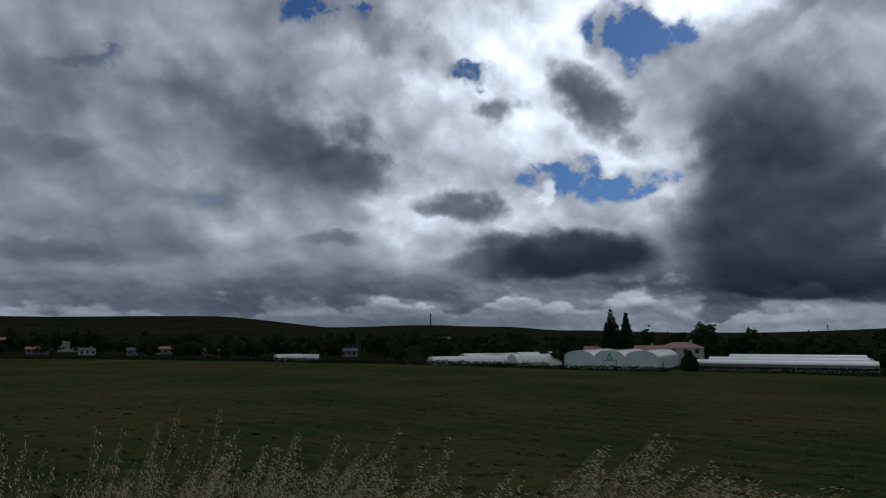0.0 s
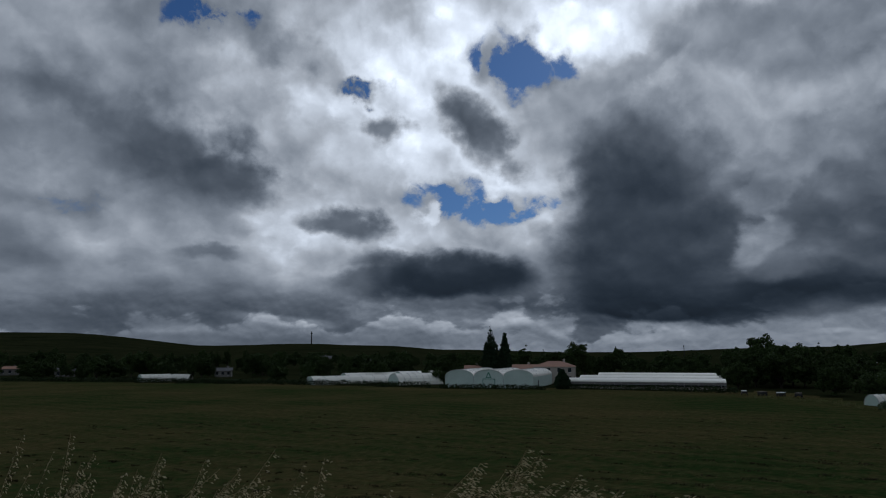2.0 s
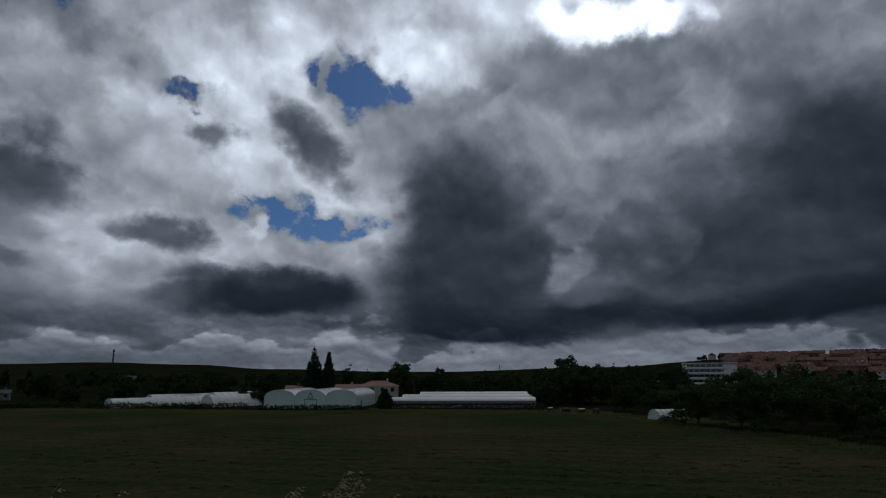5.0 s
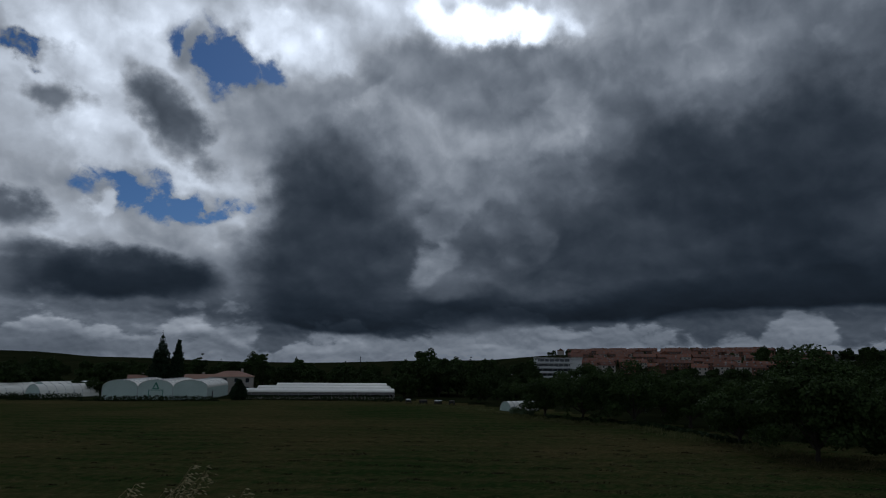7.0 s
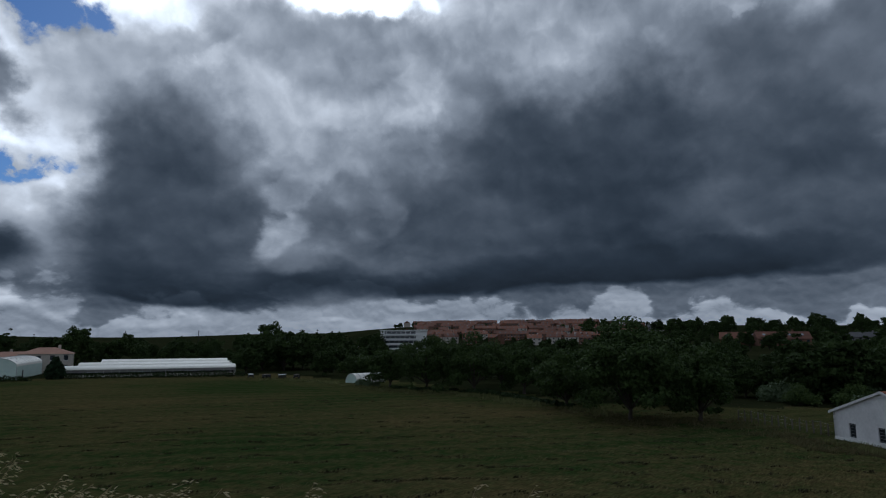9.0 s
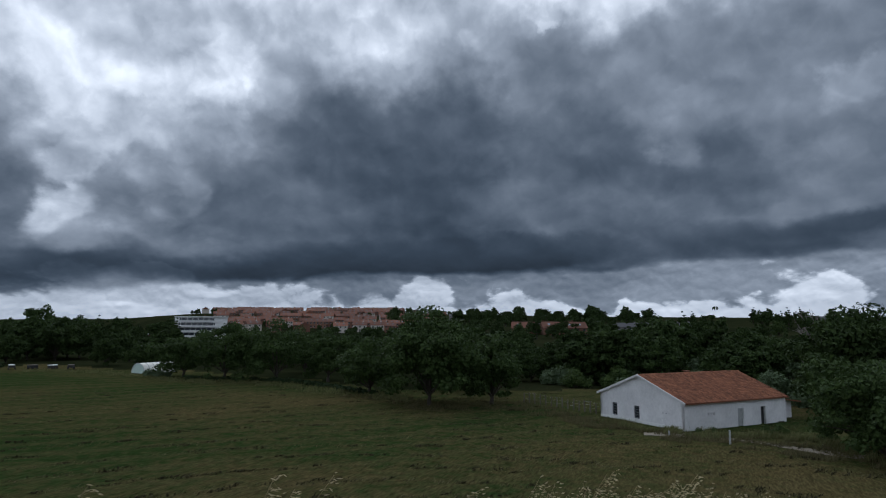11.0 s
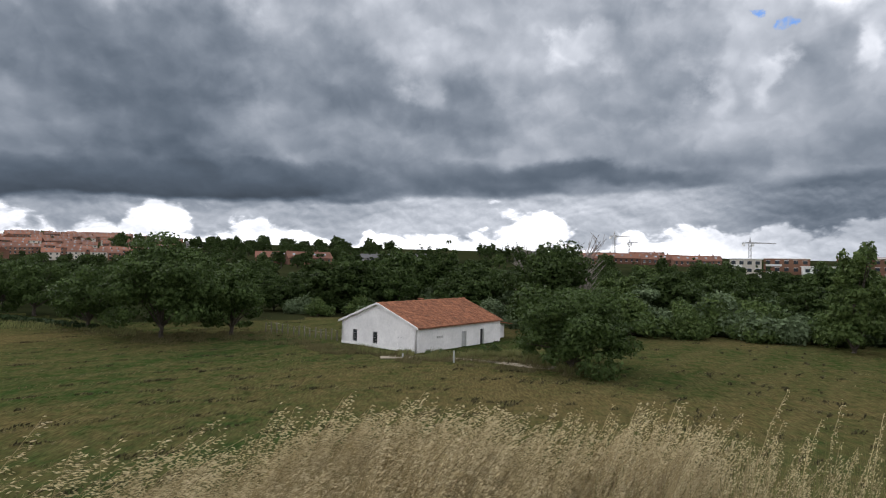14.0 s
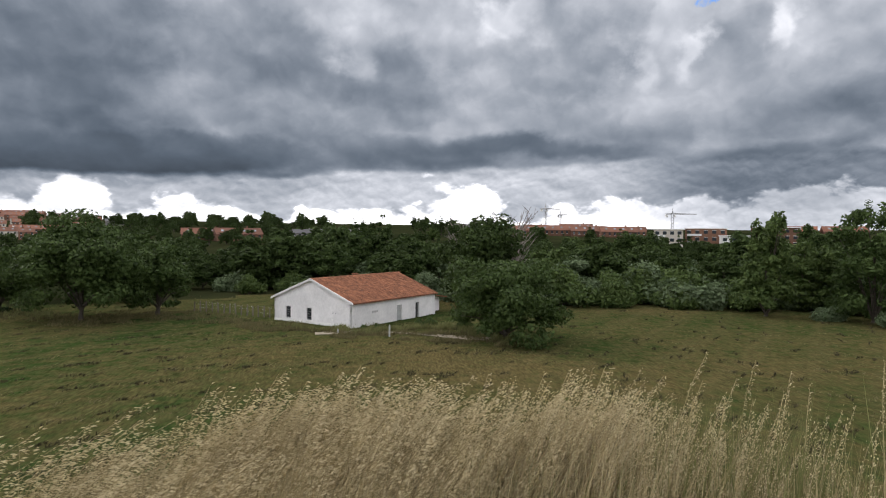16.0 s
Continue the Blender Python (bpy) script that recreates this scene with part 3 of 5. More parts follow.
def bank_w(x, y):
    """Metres from the crest of the bank, outwards."""
    return math.hypot(x, y) - crest(math.degrees(math.atan2(x, y)))


def ground_z(x, y):
    d = math.hypot(x, y)
    b = math.degrees(math.atan2(x, y))
    w = bank_w(x, y)
    top = EYE - 1.5
    z = top * (1 - sstep(-1.5, 17.0, w)) if w < 17 else 0.0
    if w < 0.0:
        z = max(z, top - 0.05)
    elif w < 17:
        z = (top - 0.05) * (1 - (w / 17) ** 0.9) if w < 15 else (top - 0.05) * (1 - (15 / 17) ** 0.9) * (1 - sstep(15, 22, w))
    elif w < 22:
        z = (top - 0.05) * (1 - (15 / 17) ** 0.9) * (1 - sstep(15, 22, w))
    rf = ridge_far(b)
    if d > 240 and -80 < b < 180:
        z += (EYE + rf * math.tan(radians(skyline(b)))) * sstep(260, rf, d) ** curve_of(b, (34, 1.4), (46, 1.8), (66, 1.8), (76, 1.2))
        z += 3.0 * noise.noise((x * 0.004, y * 0.004, 1.0)) * sstep(300, 900, d)
    if 170 < d < 1200:
        z += 6.5 * sstep(180, 320, d) * sstep(68, 76, b) * (1 - sstep(136, 150, b)) * (1 - sstep(400, 700, d))
    if 24 < d < 240:
        z += 0.12 * noise.noise((x * 0.03, y * 0.03, 2.0))
    return z


def mesh_of(name, verts, faces, material):
    me = bpy.data.meshes.new(name)
    me.from_pydata(verts, [], faces)
    me.materials.append(material)
    me.update()
    return me


def part(name, bm, material, parent=None, label=""):
    """Links a bmesh (or a ready mesh) as one mesh object under a thing or part."""
    if isinstance(bm, bmesh.types.BMesh):
        bmesh.ops.recalc_face_normals(bm, faces=bm.faces)
        me = bpy.data.meshes.new(name)
        bm.to_mesh(me)
        bm.free()
        me.materials.append(material)
    else:
        me = bm
    ob = new(name, me)
    if parent is not None:
        ob.parent = parent
    if label:
        tagged(ob, label)
    return ob


def box(bm, x0, x1, y0, y1, z0, z1, bevel=0.0):
    r = bmesh.ops.create_cube(bm, size=1.0)
    for v in r["verts"]:
        v.co = Vector(((x0 + x1) / 2 + v.co.x * (x1 - x0), (y0 + y1) / 2 + v.co.y * (y1 - y0), (z0 + z1) / 2 + v.co.z * (z1 - z0)))
    if bevel:
        es = {e for v in r["verts"] for e in v.link_edges}
        bmesh.ops.bevel(bm, geom=list(es), offset=bevel, segments=1, affect="EDGES")
    return bm


def boxm(*a, bevel=0.0):
    return box(bmesh.new(), *a, bevel=bevel)


def prism(pts, y0, y1):
    """An outline in x and z, drawn out along y."""
    bm = bmesh.new()
    a = [bm.verts.new((x, y0, z)) for x, z in pts]
    b = [bm.verts.new((x, y1, z)) for x, z in pts]
    n = len(pts)
    bm.faces.new(a)
    bm.faces.new(b[::-1])
    for i in range(n):
        bm.faces.new((a[i], b[i], b[(i + 1) % n], a[(i + 1) % n]))
    return bm


def tube(points, radii, sides=6, cap=True):
    """Vertices and faces of a tapering tube through the points."""
    vs, fs = [], []
    for i, (p, r) in enumerate(zip(points, radii)):
        q = points[min(i + 1, len(points) - 1)] - points[max(i - 1, 0)]
        q.normalize()
        u = q.cross(Vector((0.31, 0.95, 0.1))).normalized()
        v = q.cross(u)
        for k in range(sides):
            a = 2 * math.pi * k / sides
            vs.append(tuple(p + (u * math.cos(a) + v * math.sin(a)) * r))
    for i in range(len(points) - 1):
        for k in range(sides):
            a, b = i * sides + k, i * sides + (k + 1) % sides
            fs.append((a, b, b + sides, a + sides))
    if cap:
        fs.append(tuple(range(len(vs) - sides, len(vs))))
    return vs, fs


def join_parts(pieces):
    vs, fs = [], []
    for v, f in pieces:
        o = len(vs)
        vs += v
        fs += [tuple(i + o for i in q) for q in f]
    return vs, fs


def empty(name, place, turn=0.0, scale=1.0):
    ob = new(name)
    ob.empty_display_size = 0.3
    ob.location, ob.rotation_euler, ob.scale = place, (0, 0, radians(turn)), (scale,) * 3
    return ob


# ---------------------------------------------------------------- ground
def build_ground():
    rs = [0.0]
    r = 0.5
    while r < 4700:
        rs.append(r)
        r *= 1.045 if r < 400 else 1.06
    rs.append(4800.0)
    nb = 240
    vs = [(0, 0, ground_z(0, 0))]
    fs = []
    for i, r in enumerate(rs[1:]):
        for k in range(nb):
            b = 360.0 * k / nb
            x, y = r * math.sin(radians(b)), r * math.cos(radians(b))
            vs.append((x, y, ground_z(x, y)))
    for k in range(nb):
        fs.append((0, 1 + (k + 1) % nb, 1 + k))
    for i in range(len(rs) - 2):
        for k in range(nb):
            a, b = 1 + i * nb + k, 1 + i * nb + (k + 1) % nb
            fs.append((a, b, b + nb, a + nb))
    ob = new("ground", mesh_of("ground", vs, fs, M_GROUND))
    ob.data.materials.append(M_SCRUB)
    for p in ob.data.polygons:
        p.use_smooth = True
        q = p.center
        b = math.degrees(math.atan2(q.x, q.y))
        if -80 < b < 170 and math.hypot(q.x, q.y) > curve_of(b, (-80, 420), (-33, 405), (-7, 262), (10, 212), (34, 200), (36, 205), (46, 165), (57, 132), (64, 112), (76, 112), (84, 118), (108, 106), (140, 110)):
            p.material_index = 1
    tagged(ob, "mown hay field with faint swaths below a grassy bank, rising to far hills", "ground", kind="structure")


build_ground()


# ---------------------------------------------------------------- trees
def leaf_mesh(name, clumps, count, size, material, rng, droop=0.0):
    """Leaf sprays as small folded blades, thrown over the skins of many clumps."""
    c = np.array([k[:3] for k in clumps])
    rad = np.array([k[3:6] for k in clumps])
    wgt = (rad[:, 0] * rad[:, 1]) + 0.01
    pick = rng.choice(len(clumps), count, p=wgt / wgt.sum())
    v = rng.normal(size=(count, 3))
    v /= np.linalg.norm(v, axis=1)[:, None]
    depth = rng.uniform(0.55, 1.08, (count, 1))
    p = c[pick] + v * rad[pick] * depth
    nrm = v + rng.normal(size=(count, 3)) * 0.7 + np.array([0, 0, 0.35])
    nrm /= np.linalg.norm(nrm, axis=1)[:, None]
    t = np.cross(nrm, rng.normal(size=(count, 3)))
    t /= np.linalg.norm(t, axis=1)[:, None] + 1e-9
    t[:, 2] -= droop
    b = np.cross(nrm, t)
    s = size * rng.uniform(0.55, 1.3, (count, 1))
    q = np.stack([p - t * s, p + b * s * 0.55 + nrm * s * 0.12, p + t * s, p - b * s * 0.55 + nrm * s * 0.12], 1).reshape(-1, 3)
    f = np.arange(count * 4).reshape(-1, 4)
    return mesh_of(name, q.tolist(), f.tolist(), material)


def tree_mesh(height, radius, bole, rng, limbs=7, thick=0.28, lean=0.0):
    """Trunk and limbs of a broadleaf tree; returns the wood and the clumps of its crown."""
    pieces, clumps = [], []
    top = Vector((lean, 0, height * 0.72))
    pts = [Vector((0, 0, -0.2)), Vector((lean * 0.1, 0.05, bole * 0.5)), Vector((lean * 0.3, -0.05, bole)), Vector((lean * 0.6, 0.1, height * 0.5)), top]
    pieces.append(tube(pts, [thick * 1.35, thick, thick * 0.85, thick * 0.5, thick * 0.15], 7))
    mid = (height + bole) / 2
    half = (height - bole) / 2
    for k in range(limbs):
        a = 2 * math.pi * (k + rng.uniform(-0.3, 0.3)) / limbs
        r = radius * rng.uniform(0.55, 0.8)
        z = bole + (height - bole) * rng.uniform(0.12, 0.75)
        end = Vector((math.cos(a) * r + lean * 0.5, math.sin(a) * r, z))
        start = Vector((lean * 0.3, 0, bole * rng.uniform(0.75, 1.3)))
        bend = start.lerp(end, 0.5) + Vector((0, 0, 0.08 * height))
        pieces.append(tube([start, bend, end], [thick * 0.5, thick * 0.3, thick * 0.08], 5))
    spread = radius
    for k in range(64):
        v = rng.normal(size=3)
        v /= np.linalg.norm(v)
        flat = math.hypot(v[0], v[1]) + 1e-6
        wide = flat if v[2] > 0 else math.sqrt(1 - 0.4 * v[2] ** 2)  # the skirt hangs wide
        u = rng.uniform(0.35, 1.0) ** 0.6
        wob = 1 + 0.42 * noise.noise((v[0] * 1.9 + height, v[1] * 1.9 + bole, v[2] * 1.9 + radius))
        r = spread * rng.uniform(0.13, 0.33)
        reach = (radius - 0.3 * r) * u * wob * wide
        clumps.append((v[0] / flat * reach + lean * 0.5, v[1] / flat * reach, mid + v[2] * half * 0.95 * u * wob, r, r, r * rng.uniform(0.5, 0.8)))
    clumps.append((lean * 0.4, 0, mid, spread * 0.62, spread * 0.62, half * 0.6))
    return pieces, clumps


def broadleaf(name, label, place, height, radius, bole, seed, leaf=M_LEAF, count=5500, size=0.33, limbs=7, thick=0.28, turn=0.0, group="", category="tree", lean=0.0, shoots=0):
    rng = np.random.default_rng(seed)
    pieces, clumps = tree_mesh(height, radius, bole, rng, limbs, thick, lean)
    for k in range(shoots):
        a, u = rng.uniform(0, 6.28), rng.uniform(0.1, 0.75)
        q = Vector((math.cos(a) * radius * u, math.sin(a) * radius * u, height * rng.uniform(0.82, 0.95)))
        clumps.append((q.x, q.y, q.z, 0.75, 0.75, height * 0.08))
        pieces.append(tube([Vector((q.x * 0.6, q.y * 0.6, height * 0.6)), Vector((q.x, q.y, q.z - 1)), Vector((q.x, q.y, q.z + height * 0.08))], [0.07, 0.05, 0.02], 4))
    ob = empty(name, place, turn)
    part("trunk", mesh_of("trunk", *join_parts(pieces), M_BARK), None, ob)
    part("crown", leaf_mesh("crown", clumps, count, size, leaf, rng), None, ob)
    return tagged(ob, label, category, group)


def bush(name, label, place, height, radius, seed, leaf, count=2600, size=0.25, group="", category="shrub"):
    rng = np.random.default_rng(seed)
    clumps, pieces = [], []
    for k in range(16):
        a, u = rng.uniform(0, 6.28), math.sqrt(rng.uniform(0, 1))
        r = radius * rng.uniform(0.28, 0.45)
        z = (height - r) * (1 - 0.6 * u * u) * rng.uniform(0.35, 1.0)
        clumps.append((math.cos(a) * radius * u * 0.75, math.sin(a) * radius * u * 0.75, max(z, r * 0.5), r, r, r * 0.8))
        pieces.append(tube([Vector((0, 0, -0.1)), Vector((math.cos(a) * radius * u * 0.4, math.sin(a) * radius * u * 0.4, z * 0.6)), Vector(clumps[-1][:3])], [0.07, 0.05, 0.02], 4))
    ob = empty(name, place)
    part("stem_cluster", mesh_of("stem_cluster", *join_parts(pieces), M_BARK), None, ob)
    part("crown", leaf_mesh("crown", clumps, count, size, leaf, rng), None, ob)
    return tagged(ob, label, category, group)


def conifer(name, label, place, height, radius, seed, slim=False):
    rng = np.random.default_rng(seed)
    ob = empty(name, place)
    part("trunk", mesh_of("trunk", *tube([Vector((0, 0, -0.2)), Vector((0, 0, height * 0.5)), Vector((0, 0, height * 0.97))], [0.35, 0.22, 0.04], 6), M_BARK), None, ob)
    clumps = []
    tiers = 22
    for i in range(tiers):
        f = i / (tiers - 1)
        z = height * (0.06 + 0.92 * f)
        r = radius * ((1 - f) ** 0.8 if not slim else math.sin(math.pi * min(0.95, 0.25 + 0.75 * f)) ** 0.7) * rng.uniform(0.8, 1.1) + 0.12
        k = 7 if f < 0.7 else 4
        for j in range(k):
            a = 2 * math.pi * (j + rng.uniform(0, 0.6)) / k
            clumps.append((math.cos(a) * r * 0.75, math.sin(a) * r * 0.75, z - r * 0.16, r * 0.55, r * 0.55, height * 0.03))
        clumps.append((0, 0, z, r * 0.5, r * 0.5, height * 0.03))
    part("crown", leaf_mesh("crown", clumps, 8000, 0.46, M_NEEDLE, rng, droop=0.3), None, ob)
    return tagged(ob, label, "conifer")



WALNUT = "spreading dark green walnut tree in long grass"
for i, (b, d, h, r, bole, n) in enumerate([(67.9, 90, 13.0, 8.3, 1.3, 15000), (73.4, 92, 8.8, 4.8, 0.9, 7000), (62.6, 105, 8.8, 5.2, 0.9, 6000), (59.0, 128, 9.8, 5.0, 1.2, 5500),
                                           (54.6, 131, 11.0, 6.8, 1.0, 7000), (50.4, 136, 11.2, 6.4, 1.2, 7000), (47.2, 146, 9.0, 5.6, 1.0, 5000), (57.0, 150, 10.0, 5.2, 1.0, 4500), (64.8, 122, 9.5, 5.0, 1.0, 4500), (71.0, 112, 9.5, 5.5, 1.0, 4500)]):
    broadleaf("walnut_tree", WALNUT, at(b, d), h, r, bole, 10 + i, M_LEAF, int(n * 1.5), 0.27, group="walnut trees along the field")
broadleaf("walnut_tree", "low broad walnut tree with fresh green leaves beside the white farmhouse", at(103.2, 67), 8.4, 6.9, 0.4, 30, M_LEAF, 22000, 0.22)
broadleaf("walnut_tree", "tall dark green walnut tree behind the white farmhouse", at(100.8, 98), 14.2, 6.8, 1.4, 31, M_LEAF_DARK, 9500, 0.34)

# one tree of each kind of the woods, then copies
WOODS = [
    broadleaf("ash_tree", "rounded dark green ash tree in the riverside wood", at(84.5, 128), 11.5, 5.2, 1.2, 41, M_LEAF_DARK, 4500, 0.42, group="riverside wood"),
    broadleaf("elm_tree", "dense mid-green elm tree in the riverside wood", at(88.0, 135), 12.5, 4.6, 1.4, 42, M_LEAF, 4200, 0.42, group="riverside wood"),
    broadleaf("poplar_tree", "tall narrow dark poplar tree in the riverside wood", at(92.0, 140), 14.0, 2.7, 1.2, 43, M_LEAF_DARK, 3200, 0.42, group="riverside wood"),
    broadleaf("oak_tree", "broad dark green oak tree in the riverside wood", at(95.0, 126), 10.5, 6.0, 1.0, 44, M_LEAF_DARK, 5000, 0.42, group="riverside wood"),
    broadleaf("willow_tree", "grey-green rounded willow tree in the riverside wood", at(111.0, 119), 8.5, 4.6, 0.6, 45, M_LEAF_GREY, 4600, 0.4, group="riverside wood"),
    broadleaf("alder_tree", "fresh green alder tree in the riverside wood", at(107.0, 122), 9.5, 4.2, 0.8, 46, M_LEAF_BRIGHT, 4400, 0.4, group="riverside wood"),
]
rw = random.Random(5)
for k in range(190):
    b = rw.uniform(41, 140)
    near = curve_of(b, (40, 185), (60, 165), (78, 128), (100, 118), (108, 112), (140, 118))
    d = near + rw.uniform(0, 1) ** 1.4 * 130
    src = WOODS[rw.choice((0, 0, 1, 1, 2, 3, 4, 5, 5) if b > 84 else (0, 0, 1, 1, 2, 3, 3, 5))]
    sc = rw.uniform(0.55, 1.02) * (0.8 if b < 60 else 1.0)
    copy_thing(src, pose(*at(b, d, ground_z(*at(b, d)[:2]) - 0.1), 0, 0, rw.uniform(0, 360))).scale = (sc * 1.1, sc * 1.1, sc * rw.uniform(0.85, 1.0))
for k in range(360):
    b = rw.uniform(-42, 47)
    near = curve_of(b, (-42, 520), (-20, 330), (0, 262), (10, 262), (34, 245), (47, 200))
    d = near + rw.uniform(0, 1) ** 1.2 * 460
    sc = rw.uniform(0.5, 0.98) * (1.0 if d < 420 else 1.15)
    src = WOODS[rw.choice((0, 1, 2, 3, 3))]
    copy_thing(src, pose(*at(b, d, ground_z(*at(b, d)[:2]) - 0.2), 0, 0, rw.uniform(0, 360))).scale = (sc * 1.1, sc * 1.1, sc)
# taller single trees behind the glasshouses
for b, d, sc, i in [(20.6, 290, 1.12, 0), (22.2, 285, 1.2, 1), (24.6, 290, 1.0, 0), (29.4, 330, 1.05, 3), (36.2, 228, 1.15, 0), (38.0, 224, 1.2, 3), (39.6, 236, 1.05, 1), (34.9, 215, 0.75, 3), (-5.8, 330, 1.1, 0),
                    (-14.6, 360, 1.0, 1), (-31.0, 480, 1.25, 2), (-29.8, 480, 1.2, 2), (-28.4, 470, 1.1, 2), (-34.0, 480, 1.3, 2), (10.0, 238, 0.55, 3), (9.0, 240, 0.5, 0), (36.8, 245, 1.3, 1), (38.8, 232, 1.25, 0), (35.4, 250, 1.1, 0), (44.6, 178, 0.7, 3), (41.5, 190, 0.72, 0)]:
    copy_thing(WOODS[i], pose(*at(b, d, ground_z(*at(b, d)[:2]) - 0.2), 0, 0, b * 37)).scale = (sc, sc, sc)
# pines along the ridge above the town
for k in range(70):
    b = 64 + 23 * rw.random()
    d = 640 + 120 * rw.random()
    sc = rw.uniform(0.7, 1.35)
    copy_thing(WOODS[rw.choice((0, 1, 3))], pose(*at(b, d, ground_z(*at(b, d)[:2]) - 0.2), 0, 0, k * 50)).scale = (sc, sc, sc)
for k in range(130):
    b, d = rw.uniform(47, 70), rw.uniform(480, 960)
    sc = rw.uniform(0.35, 0.7)
    copy_thing(WOODS[rw.choice((0, 1, 3))], pose(*at(b, d, ground_z(*at(b, d)[:2]) - 0.2), 0, 0, k * 61)).scale = (sc, sc, sc)
for k in range(110):
    b, d = rw.uniform(66, 102), rw.uniform(210, 600)
    sc = rw.uniform(0.5, 0.85)
    copy_thing(WOODS[rw.choice((0, 1, 2, 3, 5))], pose(*at(b, d, ground_z(*at(b, d)[:2]) - 0.2), 0, 0, k * 47)).scale = (sc, sc, sc)
for k in range(60):
    b, d = rw.uniform(84, 140), rw.uniform(175, 300)
    sc = rw.uniform(0.55, 0.85)
    copy_thing(WOODS[rw.choice((0, 1, 2, 3))], pose(*at(b, d, ground_z(*at(b, d)[:2]) - 0.2), 0, 0, k * 61)).scale = (sc, sc, sc)
# silver-green willow scrub on the river bank
scrub = bush("willow_shrub", "silvery green willow shrub on the river bank", at(109.5, 104), 5.6, 4.4, 61, M_LEAF_GREY, 3600, 0.27, "willow scrub")
scrub2 = bush("willow_shrub", "silvery green willow shrub on the river bank", at(86.0, 108), 4.6, 4.2, 62, M_LEAF_GREY, 3200, 0.27, "willow scrub")
scrub3 = bush("elder_shrub", "dark green elder shrub at the wood's edge", at(112.5, 102), 5.0, 4.2, 63, M_LEAF_BRIGHT, 3400, 0.27, "willow scrub")
for k in range(58):
    b = rw.uniform(77, 136) if k > 26 else rw.uniform(104, 128)
    d = curve_of(b, (76, 118), (90, 112), (107, 99), (136, 104)) + rw.uniform(0, 16)
    sc = rw.uniform(0.6, 1.15) * (1.3 if b > 100 else 1.0)
    copy_thing((scrub, scrub2, scrub3, scrub3)[rw.randrange(4)], pose(*at(b, d), 0, 0, rw.uniform(0, 360))).scale = (sc, sc, sc)
for b, d, sc in [(129.0, 97, 0.62), (133.5, 92, 0.7), (44.9, 150, 0.5), (45.6, 147, 0.45), (99.6, 74.5, 0.24), (96.4, 76.8, 0.22), (95.4, 76.4, 0.19), (91.6, 73.6, 0.15), (90.4, 73.0, 0.14)]:
    copy_thing(scrub2 if d > 80 else scrub3, pose(*at(b, d), 0, 0, b * 13)).scale = (sc, sc, sc)
POPLAR = "tall pale green poplar with thin top shoots by the river"
for i, (b, d, h, r) in enumerate([(124.6, 97, 14.0, 3.8), (127.6, 108, 9.8, 4.2), (131.8, 98, 15.8, 5.6), (135.5, 100, 15.0, 5.0)]):
    broadleaf("poplar_tree", POPLAR, at(b, d), h, r, 0.2, 70 + i, M_LEAF_BRIGHT if i < 2 else M_LEAF, 8000, 0.32, limbs=9, group="river poplars", shoots=5)


def dead_tree(place, height, seed):
    rng = random.Random(seed)
    ob = empty("dead_tree", place)
    pieces = [tube([Vector((0, 0, -0.2)), Vector((0.2, 0, height * 0.5)), Vector((0.1, 0.2, height * 0.8))], [0.3, 0.2, 0.1], 6)]
    for k in range(46):
        a, u = rng.uniform(0, 6.28), rng.uniform(0.35, 0.8)
        p0 = Vector((0.15, 0.1, height * u))
        ln = height * rng.uniform(0.18, 0.42)
        p2 = p0 + Vector((math.cos(a) * ln * 0.6, math.sin(a) * ln * 0.6, ln * rng.uniform(0.5, 0.9)))
        pieces.append(tube([p0, p0.lerp(p2, 0.5) + Vector((0, 0, -0.15)), p2], [0.09, 0.055, 0.025], 4))
        for j in range(3):
            q = p0.lerp(p2, rng.uniform(0.4, 0.9))
            e = q + Vector((rng.uniform(-1, 1), rng.uniform(-1, 1), rng.uniform(0.4, 1.5)))
            pieces.append(tube([q, q.lerp(e, 0.6), e], [0.04, 0.03, 0.015], 3))
    part("bare_crown", mesh_of("bare_crown", *join_parts(pieces), M_DEADWOOD), None, ob)
    tagged(ob, "bare grey dead tree standing among green crowns", "tree")


dead_tree(at(104.3, 104), 14.6, 3)
dead_tree(at(99.2, 108), 13.6, 4)
conifer("spruce_tree", "tall dark spruce behind the arched greenhouses", at(14.7, 252), 22.4, 4.3, 81)
conifer("cypress_tree", "slim dark cypress beside the tall spruce", at(15.95, 250), 18.6, 2.0, 82, slim=True)
conifer("cypress_tree", "small dark cypress beside the arched greenhouse", at(20.9, 203), 5.8, 1.7, 83, slim=True)


